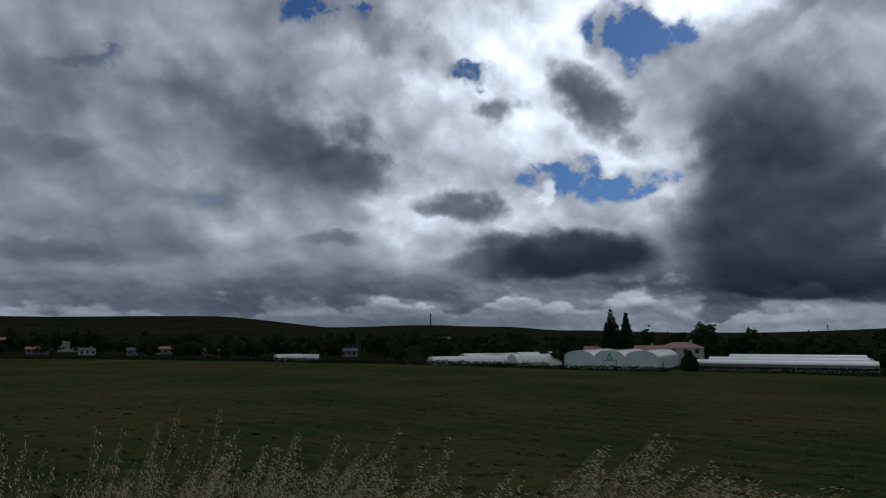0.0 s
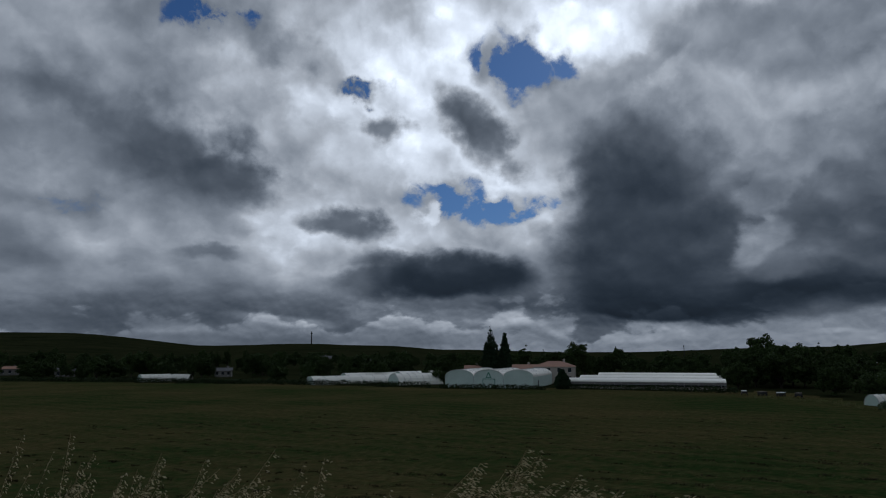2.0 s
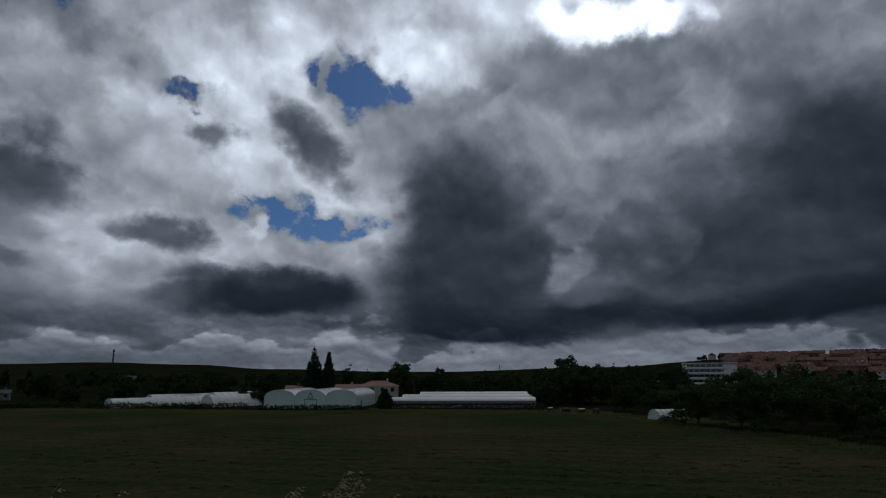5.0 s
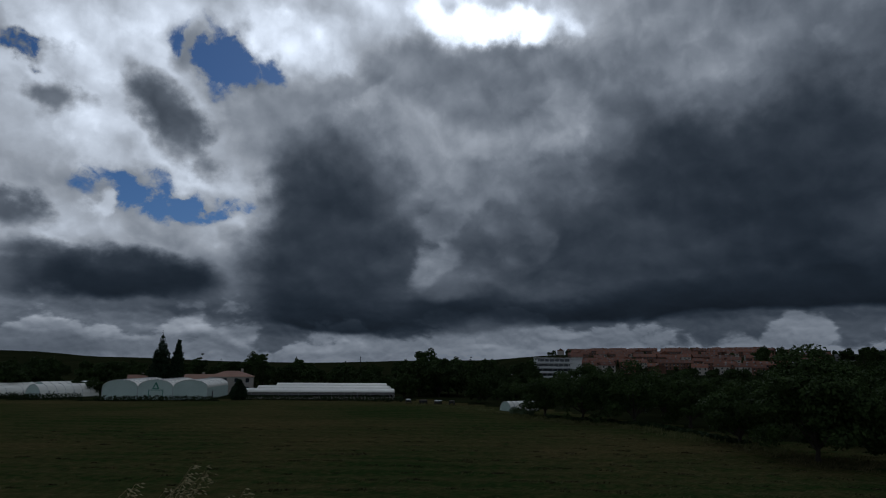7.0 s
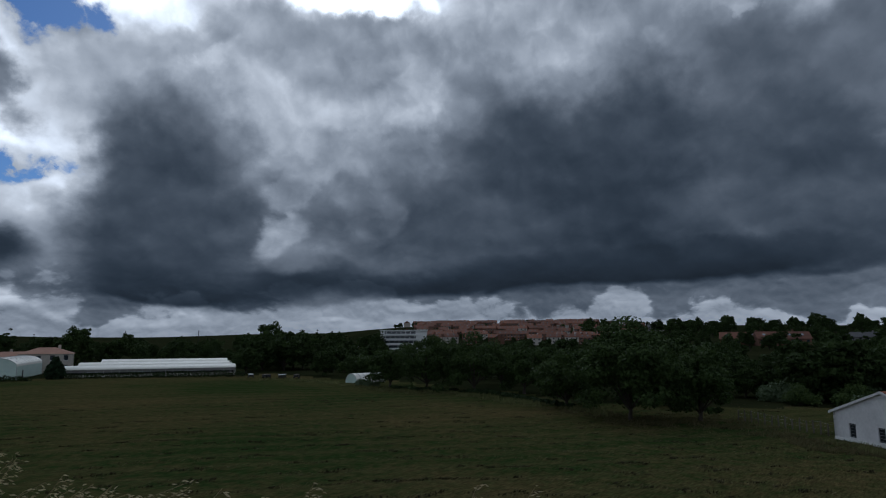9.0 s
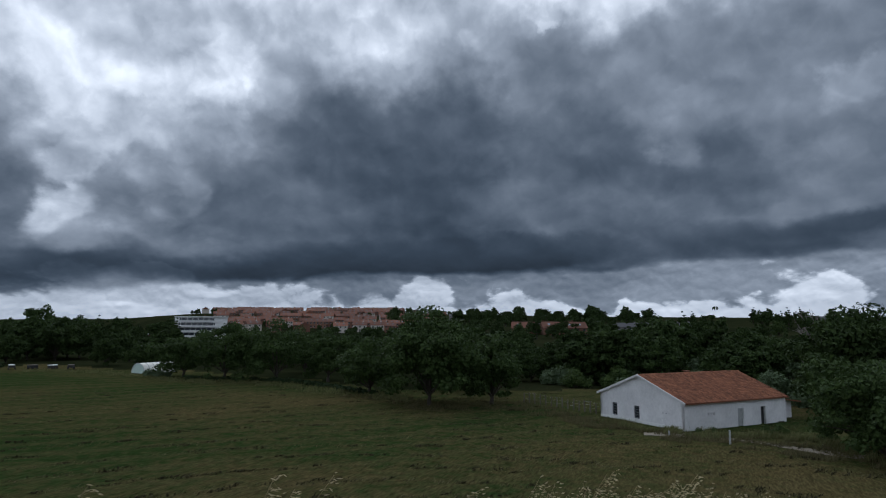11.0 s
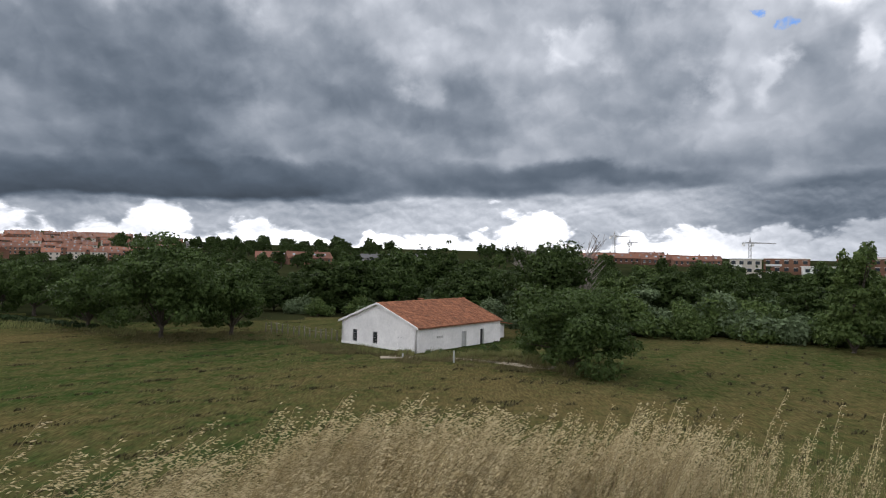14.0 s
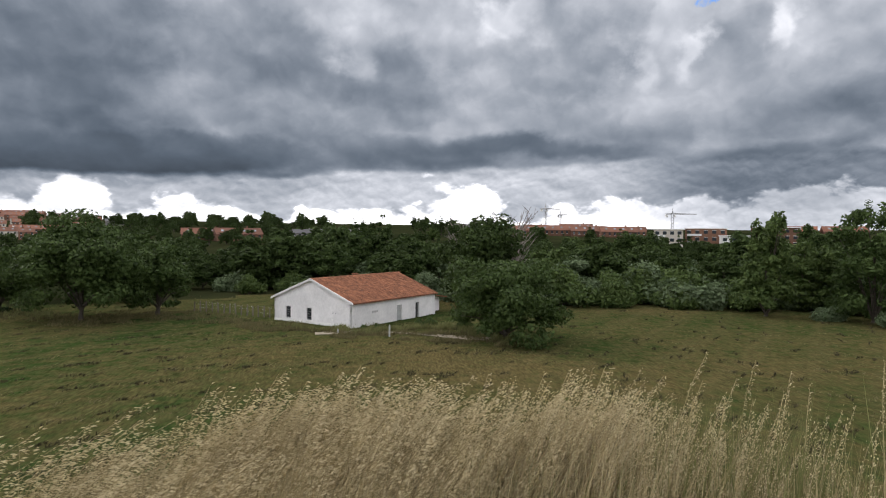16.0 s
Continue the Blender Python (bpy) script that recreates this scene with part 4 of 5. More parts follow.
# ---------------------------------------------------------------- the white farmhouse
def farmhouse():
    c = at(89.45, 74.0)
    h = empty("farmhouse", (c.x, c.y, -0.05), -41)
    tagged(h, "single-storey whitewashed farmhouse with a worn clay tile roof", "house")
    L, W, E, R = 17.1, 13.0, 2.95, 5.4
    t = 0.35

    def pierced(name, length, holes, along_x, at_other, gable=False):
        """A wall with openings cut through it, as a grid of solid blocks; holes: from, to, sill, head."""
        bm = bmesh.new()
        xs = sorted({0.0, length, *[v for q in holes for v in q[:2]]})
        zs = sorted({0.0, E, *[v for q in holes for v in q[2:]]})
        for x0, x1 in zip(xs, xs[1:]):
            for z0, z1 in zip(zs, zs[1:]):
                mx, mz = (x0 + x1) / 2, (z0 + z1) / 2
                if any(q[0] < mx < q[1] and q[2] < mz < q[3] for q in holes):
                    continue
                if along_x:
                    box(bm, x0, x1, at_other, at_other + t, z0, z1)
                else:
                    box(bm, at_other, at_other + t, x0, x1, z0, z1)
        bmesh.ops.remove_doubles(bm, verts=bm.verts, dist=0.001)
        if gable:
            a = [bm.verts.new((at_other + k * t, y, z)) for k in (0, 1) for y, z in ((0, E), (length / 2, R), (length, E))]
            bm.faces.new(a[:3])
            bm.faces.new(a[3:][::-1])
            bm.faces.new((a[0], a[3], a[4], a[1]))
            bm.faces.new((a[1], a[4], a[5], a[2]))
        part(name, bm, M_WHITEWALL, h)

    win = [(10.1, 10.95, 0.5, 1.95), (6.5, 7.35, 0.5, 1.95)]
    doors = [(8.5, 9.5, 0.0, 1.98), (12.5, 13.35, 0.0, 1.98)]
    vents = [(3.6 + 0.42 * k, 3.85 + 0.42 * k, 1.45, 1.75) for k in range(3)]
    pierced("gable_wall", W, win, False, 0.0, True)
    pierced("front_wall", L, doors + vents, True, 0.004)
    pierced("gable_wall", W, [], False, L - t, True)
    pierced("back_wall", L, [], True, W - t)
    part("floor", boxm(t, L - t, t, W - t, 0.0, 0.08), M_SAND, h)
    part("plinth", boxm(-0.05, 0.0, 0.2, W, 0.0, 0.34, bevel=0.015), M_CONCRETE, h, "grey weathered cement plinth")
    for y0, y1, z0, z1 in win:
        w = part("window", boxm(0.16, 0.2, y0 + 0.002, y1 - 0.002, z0 + 0.002, z1 - 0.002), M_GLASS, h, "dark barred window")
        for k in range(4):
            y = y0 + 0.1 + k * (y1 - y0 - 0.2) / 3
            part("bar", mesh_of("bar", *tube([Vector((0.06, y, z0)), Vector((0.06, y, z1))], [0.014, 0.014], 6), M_DARK), None, w)
        for k in range(5):
            z = z0 + 0.12 + k * (z1 - z0 - 0.24) / 4
            part("bar", boxm(0.045, 0.075, y0, y1, z - 0.012, z + 0.012), M_STEEL, w)
        part("window_sill", boxm(-0.08, 0.14, y0 - 0.06, y1 + 0.06, z0 - 0.07, z0 - 0.003, bevel=0.01), M_CONCRETE, w)
    d = part("door", boxm(8.52, 9.48, 0.12, 0.17, 0.02, 1.96, bevel=0.008), M_DOOR, h, "worn grey metal door")
    part("handle", boxm(9.3, 9.36, 0.07, 0.12, 0.95, 1.1), M_STEEL, d)
    # the second doorway is open: a near-black panel paints the shade within
    part("door", boxm(12.52, 13.33, 0.26, 0.3, 0.02, 1.96), M_DARK, h, "near-black panel standing in for the shade in an open doorway")
    # patched-up opening with old plaster marks
    for k, (y, z, w, hh) in enumerate([(2.9, 1.55, 0.16, 0.12), (2.45, 1.55, 0.16, 0.12), (2.6, 0.9, 0.12, 0.1), (3.0, 0.7, 0.2, 0.25)]):
        part("plaster_patch", boxm(-0.012, 0.003, y, y + w, z, z + hh, bevel=0.003), M_CONCRETE if k > 1 else M_STEEL, h)

    # roof: two slopes of half-round tiles in courses
    def slope(side):
        vs, fs = [], []
        over, cols, rows = 0.35, 72, 19
        y_e, y_r = (-over, W / 2) if side == 0 else (W + over, W / 2)
        z_e = E + 0.05 - over * (R - E) / (W / 2)
        rng = random.Random(side)
        x0, wid = -0.22, (L + 0.44) / cols
        for c in range(cols):
            for r in range(rows):
                f0, f1 = r / rows, (r + 1.12) / rows
                o = len(vs)
                dx, dz = rng.uniform(-0.012, 0.012), rng.uniform(-0.006, 0.012)
                for f, lift in ((f0, 0.055), (min(f1, 1.0), 0.02)):
                    y, z = y_e + (y_r - y_e) * f, z_e + (R + 0.08 - z_e) * f
                    for k in range(5):
                        a = math.pi * k / 4
                        vs.append((x0 + wid * (c + 0.5) - math.cos(a) * wid * 0.5 + dx, y, z + math.sin(a) * 0.075 + lift + dz))
                for k in range(4):
                    fs.append((o + k, o + k + 1, o + 6 + k, o + 5 + k))
        tiles = part("roof_tiles", mesh_of("roof_tiles", vs, fs, M_TILE), None, h, "weathered orange clay barrel tiles")
        tagged(tiles, kind="stuff")
        bm = bmesh.new()
        p = [(-0.2, y_e, z_e - 0.06), (L + 0.2, y_e, z_e - 0.06), (L + 0.2, y_r, R), (-0.2, y_r, R)]
        lo = [bm.verts.new(q) for q in p]
        hi = [bm.verts.new((q[0], q[1], q[2] + 0.07)) for q in p]
        bm.faces.new(lo)
        bm.faces.new(hi[::-1])
        for k in range(4):
            bm.faces.new((lo[k], lo[(k + 1) % 4], hi[(k + 1) % 4], hi[k]))
        part("roof_slope", bm, M_TILE, h)
        # white verge along the gable
        bm = bmesh.new()
        q = [bm.verts.new((x, y, z + dz)) for x in (-0.3, -0.2) for dz in (-0.12, 0.14) for y, z in ((y_e, z_e), (y_r, R + 0.06))]
        for f in ((0, 1, 3, 2), (4, 6, 7, 5), (0, 4, 5, 1), (2, 3, 7, 6), (0, 2, 6, 4), (1, 5, 7, 3)):
            bm.faces.new([q[k] for k in f])
        part("verge", bm, M_WHITEWALL, h, "white painted verge board")

    slope(0)
    slope(1)
    vs, fs = [], []
    for k in range(44):
        o = len(vs)
        for x in (-0.2 + k * 0.4, -0.2 + k * 0.4 + 0.43):
            for j in range(5):
                a = math.pi * j / 4
                vs.append((x, W / 2 - math.cos(a) * 0.14, R + 0.08 + math.sin(a) * 0.12 + (0.02 if x > k * 0.4 else 0)))
        for j in range(4):
            fs.append((o + j, o + j + 1, o + 6 + j, o + 5 + j))
    tagged(part("ridge_tiles", mesh_of("ridge_tiles", vs, fs, M_TILE), None, h), kind="stuff")
    ch = part("chimney", boxm(9.3, 9.8, W / 2 + 1.2, W / 2 + 1.7, R - 0.9, R + 0.2, bevel=0.02), M_BRICKWALL, h, "short brick chimney")
    part("chimney_cap", boxm(9.2, 9.9, W / 2 + 1.1, W / 2 + 1.8, R + 0.203, R + 0.27, bevel=0.01), M_TILE, ch)
    # lean-to at the far end
    part("lean_to_wall", boxm(L + 0.003, L + 4.0, 2.0, 2.25, 0, 1.9), M_WHITEWALL, h)
    part("lean_to_wall", boxm(L + 3.75, L + 4.0, 2.253, 9.0, 0, 1.9), M_WHITEWALL, h)
    part("lean_to_roof", prism([(L + 0.01, 2.55), (L + 0.01, 2.68), (L + 4.4, 2.08), (L + 4.4, 1.95)], 0.9, 9.3), M_TILE, h, "sagging clay tile lean-to roof")


farmhouse()


def fence():
    f = empty("fence", at(79, 100))
    inv = Vector(f.location)
    tops = []
    rng = random.Random(9)
    for k in range(15):
        u = k / 14
        p = at(76.2 + 6.6 * u, 95 - 11 * u) - inv
        hh = rng.uniform(1.2, 1.55)
        lean = Vector((rng.uniform(-0.08, 0.08), rng.uniform(-0.08, 0.08), hh))
        part("post", mesh_of("post", *tube([p + Vector((0, 0, -0.15)), p + lean * 0.5, p + lean], [0.09, 0.085, 0.075], 7), M_WOOD), None, f)
        tops.append((p, lean))
    for lv in (0.4, 0.68, 0.93):
        part("wire", mesh_of("wire", *tube([p + l * lv for p, l in tops], [0.004] * len(tops), 4), M_STEEL), None, f)
    tagged(f, "leaning grey wooden post and wire fence across the meadow", "fence")


fence()
for b, d, hh in [(92.8, 68.0, 1.25), (88.2, 70.5, 0.5)]:
    o = new("gate_post", mesh_of("gate_post", *tube([at(b, d, -0.1), at(b, d, hh * 0.6) + Vector((0.02, 0, 0)), at(b, d, hh)], [0.1, 0.095, 0.085], 8), M_DOOR))
    tagged(o, "pale weathered concrete post beside the farm track", "post")


# ---------------------------------------------------------------- greenhouses
def arch_pts(x0, w, eave, rise, n=12):
    return [(x0, 0.0)] + [(x0 + w / 2 - math.cos(math.pi * k / n) * w / 2, eave + math.sin(math.pi * k / n) * rise) for k in range(n + 1)] + [(x0 + w, 0.0)]


def roof_shell(x0, w, eave, rise, y0, y1, t=0.05, n=12):
    up = [(x0 + w / 2 - math.cos(math.pi * k / n) * w / 2, eave + math.sin(math.pi * k / n) * rise) for k in range(n + 1)]
    lo = [(x, z - t) for x, z in up]
    return prism(up + lo[::-1], y0, y1)


def arched_greenhouse():
    c = at(10.65, 214)
    g = empty("arched_greenhouse", (c.x, c.y, 0), -31)
    tagged(g, "three-span arched plastic greenhouse with pale green end walls", "greenhouse")
    w, eave, rise, depth = 9.9, 3.5, 2.2, 30.0
    for k in range(3):
        part("end_wall", prism(arch_pts(k * w + 0.02, w - 0.04, eave, rise), 0.0, 0.06), M_FILMGREEN, g, "pale green plastic end wall")
        roof = part("roof", roof_shell(k * w + 0.003, w - 0.006, eave + 0.06, rise, -0.15, depth), M_FILM, g, "white translucent arched film roof")
        for j in range(11):
            part("hoop", roof_shell(k * w + 0.02, w - 0.04, eave + 0.13, rise, j * 3.0 - 0.12, j * 3.0 + 0.02, 0.06), M_STEEL, roof)
        part("end_wall", prism(arch_pts(k * w + 0.02, w - 0.04, eave, rise), depth - 0.06, depth), M_FILMGREEN, g)
    for k in range(4):
        part("gutter_post", boxm(k * w - 0.06, k * w + 0.06, -0.08, -0.003, 0, eave, bevel=0.01), M_STEEL, g)
    part("side_wall", boxm(3 * w - 0.06, 3 * w - 0.004, 0.07, depth - 0.07, 0, eave), M_FILMGREEN, g)
    part("side_wall", boxm(0.004, 0.06, 0.07, depth - 0.07, 0, eave), M_FILMGREEN, g)
    d = part("door_frame", boxm(w + 3.0, w + 3.2, -0.06, -0.003, 0, 2.7), M_GREENPAINT, g)
    part("door_frame", boxm(w + 7.0, w + 7.2, -0.06, -0.003, 0, 2.7), M_GREENPAINT, g)
    part("door_lintel", boxm(w + 3.0, w + 7.2, -0.065, -0.003, 2.703, 2.9), M_GREENPAINT, g)
    part("door", boxm(w + 3.22, w + 6.98, -0.03, -0.004, 0, 2.68), M_FILMGREEN, g)
    # painted emblem: a plain tree-like triangle outline over the door
    s = bmesh.new()
    for pts in ([(4.0, 3.1), (4.9, 5.0), (5.15, 5.0), (4.35, 3.1)], [(5.7, 3.1), (4.9, 4.7), (5.15, 5.0), (6.05, 3.1)], [(4.1, 3.1), (4.1, 3.35), (5.95, 3.35), (5.95, 3.1)]):
        b2 = prism([(w + x, z) for x, z in pts], -0.05 - 0.003 * len(s.verts), -0.004)
        me = bpy.data.meshes.new("tmp")
        b2.to_mesh(me)
        b2.free()
        s.from_mesh(me)
        bpy.data.meshes.remove(me)
    part("emblem", s, M_GREENPAINT, g, "dark green triangular painted emblem")
    part("side_door", boxm(3 * w - 0.003, 3 * w + 0.05, 6.0, 7.2, 0, 2.3), M_DARK, g)


arched_greenhouse()


def long_greenhouse():
    c = at(22.9, 206) - Vector((0.866, -0.5, 0)) * 7.5
    g = empty("long_greenhouse", (c.x, c.y, 0), -30)
    tagged(g, "long low glass-walled greenhouse under bright white sheet roofs", "greenhouse")
    n = 47.5
    for k, (y, eave, rise) in enumerate([(0.0, 2.2, 1.0), (8.02, 2.9, 0.9), (16.04, 3.5, 0.9)]):
        bm = roof_shell(-8.0, 8.0, eave, rise, 0, n - (0, 5.0, 11.0)[k])
        bmesh.ops.rotate(bm, verts=bm.verts, cent=(0, 0, 0), matrix=Matrix.Rotation(radians(-90), 3, "Z"))
        bmesh.ops.translate(bm, verts=bm.verts, vec=((0, 4.5, 9.5)[k], y, 0))
        roof = part("roof", bm, M_FILM, g, "white plastic sheet roof")
        for j in range(10):
            x = (2, 6.5, 11.5)[k] + j * 3.7
            part("roof_rib", boxm(x, x + 0.08, y + 3.6, y + 4.4, eave + rise + 0.003, eave + rise + 0.05), M_STEEL, roof)
    for j in range(24):
        part("wall_post", boxm(j * 2.0 - 0.05, j * 2.0 + 0.05, -0.05, 0.05, 0, 2.15, bevel=0.008), M_STEEL, g)
    part("wall_sheet", boxm(0, n, 0.055, 0.09, 1.5, 2.14), M_DULLWALL, g, "rolled dull side sheet")
    part("wall_sheet", boxm(0, n, 0.055, 0.09, 0.0, 0.8), M_PALEWALL, g)
    part("wall_rail", boxm(0, n, -0.02, 0.05, 1.42, 1.49), M_STEEL, g)
    # flat near-black sheet: the shade inside the greenhouse, put in as colour
    part("inner_wall", boxm(0, n, 8.0, 8.1, 0.0, 2.2), M_DARK, g, "near-black sheet standing in for the shaded interior")
    for x in (0.0, n - 0.06):
        part("end_wall", boxm(x, x + 0.06, 0.1, 7.98, 0, 2.2), M_FILM, g)
        part("end_wall", boxm(min(max(x, 9.6), n - 1.7), min(max(x, 9.6), n - 1.7) + 0.06, 8.11, 24.0, 0, 3.0), M_FILM, g)


long_greenhouse()


def hoop_tunnel(name, label, place, turn, w, h, length, hoops):
    g = empty(name, place, turn)
    n = 10
    bm = prism([(w / 2 - math.cos(math.pi * k / n) * w / 2, math.sin(math.pi * k / n) * h) for k in range(n + 1)] + [(w / 2 + math.cos(math.pi * k / n) * (w / 2 - 0.04), max(0.0, math.sin(math.pi * k / n) * (h - 0.04))) for k in range(n + 1)], 0, length)
    part("cover", bm, M_FILM, g, "white plastic film cover")
    part("end_sheet", prism([(w / 2 - math.cos(math.pi * k / n) * (w / 2 - 0.06), math.sin(math.pi * k / n) * (h - 0.06)) for k in range(n + 1)], 0.02, 0.06), M_FILMGREEN, g)
    for k in range(hoops):
        y = length * k / (hoops - 1)
        pts = [Vector((w / 2 - math.cos(math.pi * j / 12) * (w / 2 + 0.03), y, math.sin(math.pi * j / 12) * (h + 0.03))) for j in range(13)]
        part("hoop", mesh_of("hoop", *tube(pts, [0.05] * 13, 5), M_STEEL), None, g)
    return tagged(g, label, "greenhouse")


hoop_tunnel("hoop_tunnel", "small white plastic hoop tunnel at the field's edge", at(43.3, 161), -98, 4.6, 2.3, 8.4, 7)
LOW = "low white plastic hoop tunnel behind the hedge"
for b, d, turn, w, h, ln in [(-1.5, 246, -70, 9, 3.0, 34), (1.4, 262, -72, 9, 3.6, 30), (5.6, 236, -70, 9, 4.0, 18), (6.0, 252, -70, 9, 4.3, 18), (-14.8, 300, -60, 7, 3.0, 12), (-12.0, 310, -100, 5, 2.6, 8)]:
    p = at(b, d)
    hoop_tunnel("hoop_tunnel", LOW, (p.x, p.y, 0), turn, w, h, ln, 8)


def simple_house(name, label, place, turn, w, dp, eave, ridge, wall, roof, storeys, bays, category="house", group="", hip=False):
    """A house with its walls, roof, and a window for every bay and storey of the front."""
    h = empty(name, place, turn)
    part("wall", boxm(0, w, 0, dp, -4.0, eave), wall, h)
    o = 0.4
    bm = bmesh.new()
    ins = dp * 0.5 if hip else 0.0
    lo = [bm.verts.new(q) for q in ((-o, -o, eave), (w + o, -o, eave), (w + o, dp + o, eave), (-o, dp + o, eave))]
    hi = [bm.verts.new(q) for q in ((-o + ins, dp / 2, ridge), (w + o - ins, dp / 2, ridge))]
    for q in ((lo[0], lo[1], hi[1], hi[0]), (lo[2], lo[3], hi[0], hi[1]), (lo[1], lo[2], hi[1]), (lo[3], lo[0], hi[0]), tuple(lo[::-1])):
        bm.faces.new(q)
    rf = part("roof", bm, roof, h)
    if roof is M_REDROOF:
        for k in range(bays // 2 + 1):
            x = w * (k + 0.6) / (bays // 2 + 1.2)
            f = 0.55
            y, z = -o + (dp / 2 + o) * f, eave + (ridge - eave) * f
            sl = bmesh.new()
            q = [sl.verts.new((x + dx, y + dy, z + (ridge - eave) / (dp / 2 + o) * dy + dz)) for dz in (0.03, 0.14) for dx, dy in ((-0.6, -0.6), (0.6, -0.6), (0.6, 0.6), (-0.6, 0.6))]
            for fc in ((0, 1, 2, 3), (7, 6, 5, 4), (0, 4, 5, 1), (1, 5, 6, 2), (2, 6, 7, 3), (3, 7, 4, 0)):
                sl.faces.new([q[v] for v in fc])
            part("skylight", sl, M_SKYLIGHT, rf, "shiny roof window")
    part("chimney", boxm(w * 0.7, w * 0.7 + 0.8, dp * 0.5, dp * 0.5 + 0.8, eave, ridge + 0.8, bevel=0.04), wall, rf)
    for s in range(storeys):
        for k in range(bays):
            x = w * (k + 0.5) / bays
            z = eave * (s + 0.35) / storeys
            wd = part("window", boxm(x - 0.6, x + 0.6, -0.06, -0.004, z, z + min(1.5, eave / storeys * 0.5)), M_GLASS, h)
            part("window_sill", boxm(x - 0.7, x + 0.7, -0.12, -0.004, z - 0.12, z - 0.004), M_CONCRETE, wd)
    return tagged(h, label, category, group)


p = at(18.4, 240)
simple_house("farm_building", "two-storey pinkish farm building with a low tiled hip roof", p, -24, 15, 11, 6.0, 8.0, M_PALEWALL, M_FARMROOF, 2, 4, "building", hip=True)
p = at(14.9, 252)
simple_house("farm_building", "long low farm shed with a faded red tile roof", p, -18, 19, 9, 4.6, 6.6, M_PALEWALL, M_FARMROOF, 1, 5, "building")
p = at(12.4, 262)
simple_house("farm_building", "small pale farm shed with a tiled roof", p, -16, 6, 6, 4.6, 6.2, M_PALEWALL, M_FARMROOF, 1, 2, "building")
SHED = "small dull-coloured shed among the far trees"
for i, (b, d, w, e) in enumerate([(-33, 470, 12, 3.5), (-29.5, 440, 9, 3), (-26.2, 420, 12, 3.2), (-24.0, 430, 10, 3.4), (-20.5, 380, 9, 3), (-17.2, 390, 7, 4), (-36.5, 500, 22, 9), (-1.2, 560, 18, 7), (2.5, 520, 14, 5), (-31.6, 520, 20, 6), (-9.0, 340, 8, 3)]):
    p = at(b, d)
    simple_house("shed", SHED, (p.x, p.y, ground_z(p.x, p.y)), -b + 8 * math.sin(i * 2.3), w, 6, e, e + 1.5, M_PALEWALL if i % 4 == 1 else M_DULLWALL, M_FARMROOF if i % 3 == 0 else M_GREYROOF, 1, 3, "shed", "sheds among the trees")


def hedge_run(b0, d0, b1, d1, h, seed, label="low dark clipped hedge along the field's far edge"):
    a, c = at(b0, d0), at(b1, d1)
    n = max(4, int((c - a).length / 1.1))
    rng = np.random.default_rng(seed)
    ob = empty("hedge", a)
    clumps = []
    for k in range(n + 1):
        q = (c - a) * (k / n)
        hh = h * rng.uniform(0.8, 1.1)
        clumps.append((q.x, q.y, hh * 0.5, 0.85, 0.85, hh * 0.55))
    part("foliage", leaf_mesh("foliage", clumps, n * 60, 0.3, M_HEDGE, rng), None, ob)
    part("stem_cluster", mesh_of("stem_cluster", *join_parts([tube([Vector((k[0], k[1], -0.1)), Vector((k[0] + 0.05, k[1], k[2])), Vector((k[0], k[1], k[2] * 1.6))], [0.06, 0.04, 0.02], 4) for k in clumps]), M_BARK), None, ob)
    tagged(ob, label, "hedge", "field hedges")


for i, q in enumerate([(-33, 400, -24, 340, 2.0), (-24, 340, -15, 292, 2.0), (-15, 292, -7, 258, 2.0), (-7, 258, 0, 236, 2.0), (0, 236, 5, 222, 2.0), (5, 222, 9.2, 211, 2.0), (10.3, 207, 15, 203, 1.4), (15, 203, 19.2, 198, 1.4), (21.6, 202, 28, 198, 1.5), (28, 198, 34.6, 193, 1.7), (47.5, 139, 56.5, 126, 0.8), (56.5, 126, 63, 104, 0.7)]):
    hedge_run(*q, 200 + i)


def garden_cart(b, d, i):
    c = at(b, d)
    g = empty("garden_cart", (c.x, c.y, 0), 20 * i)
    part("bed", boxm(-1.0, 1.0, -0.6, 0.6, 0.45, 0.95, bevel=0.04), M_DARK, g)
    part("cover", boxm(-1.05, 1.05, -0.65, 0.65, 0.953, 1.15, bevel=0.06), M_CONCRETE if i % 2 else M_WOOD, g)
    for x in (-0.6, 0.6):
        for y in (-0.66, 0.66):
            part("wheel", mesh_of("wheel", *tube([Vector((x, y - 0.06, 0.3)), Vector((x, y, 0.3)), Vector((x, y + 0.06, 0.3))], [0.3, 0.3, 0.29], 12), M_DARK), None, g)
    tagged(g, "dark low garden cart with a pale cover on the vegetable plot", "cart", "garden carts")


for i, (b, d) in enumerate([(36.6, 183), (37.9, 181), (39.1, 180), (35.3, 186)]):
    garden_cart(b, d, i)


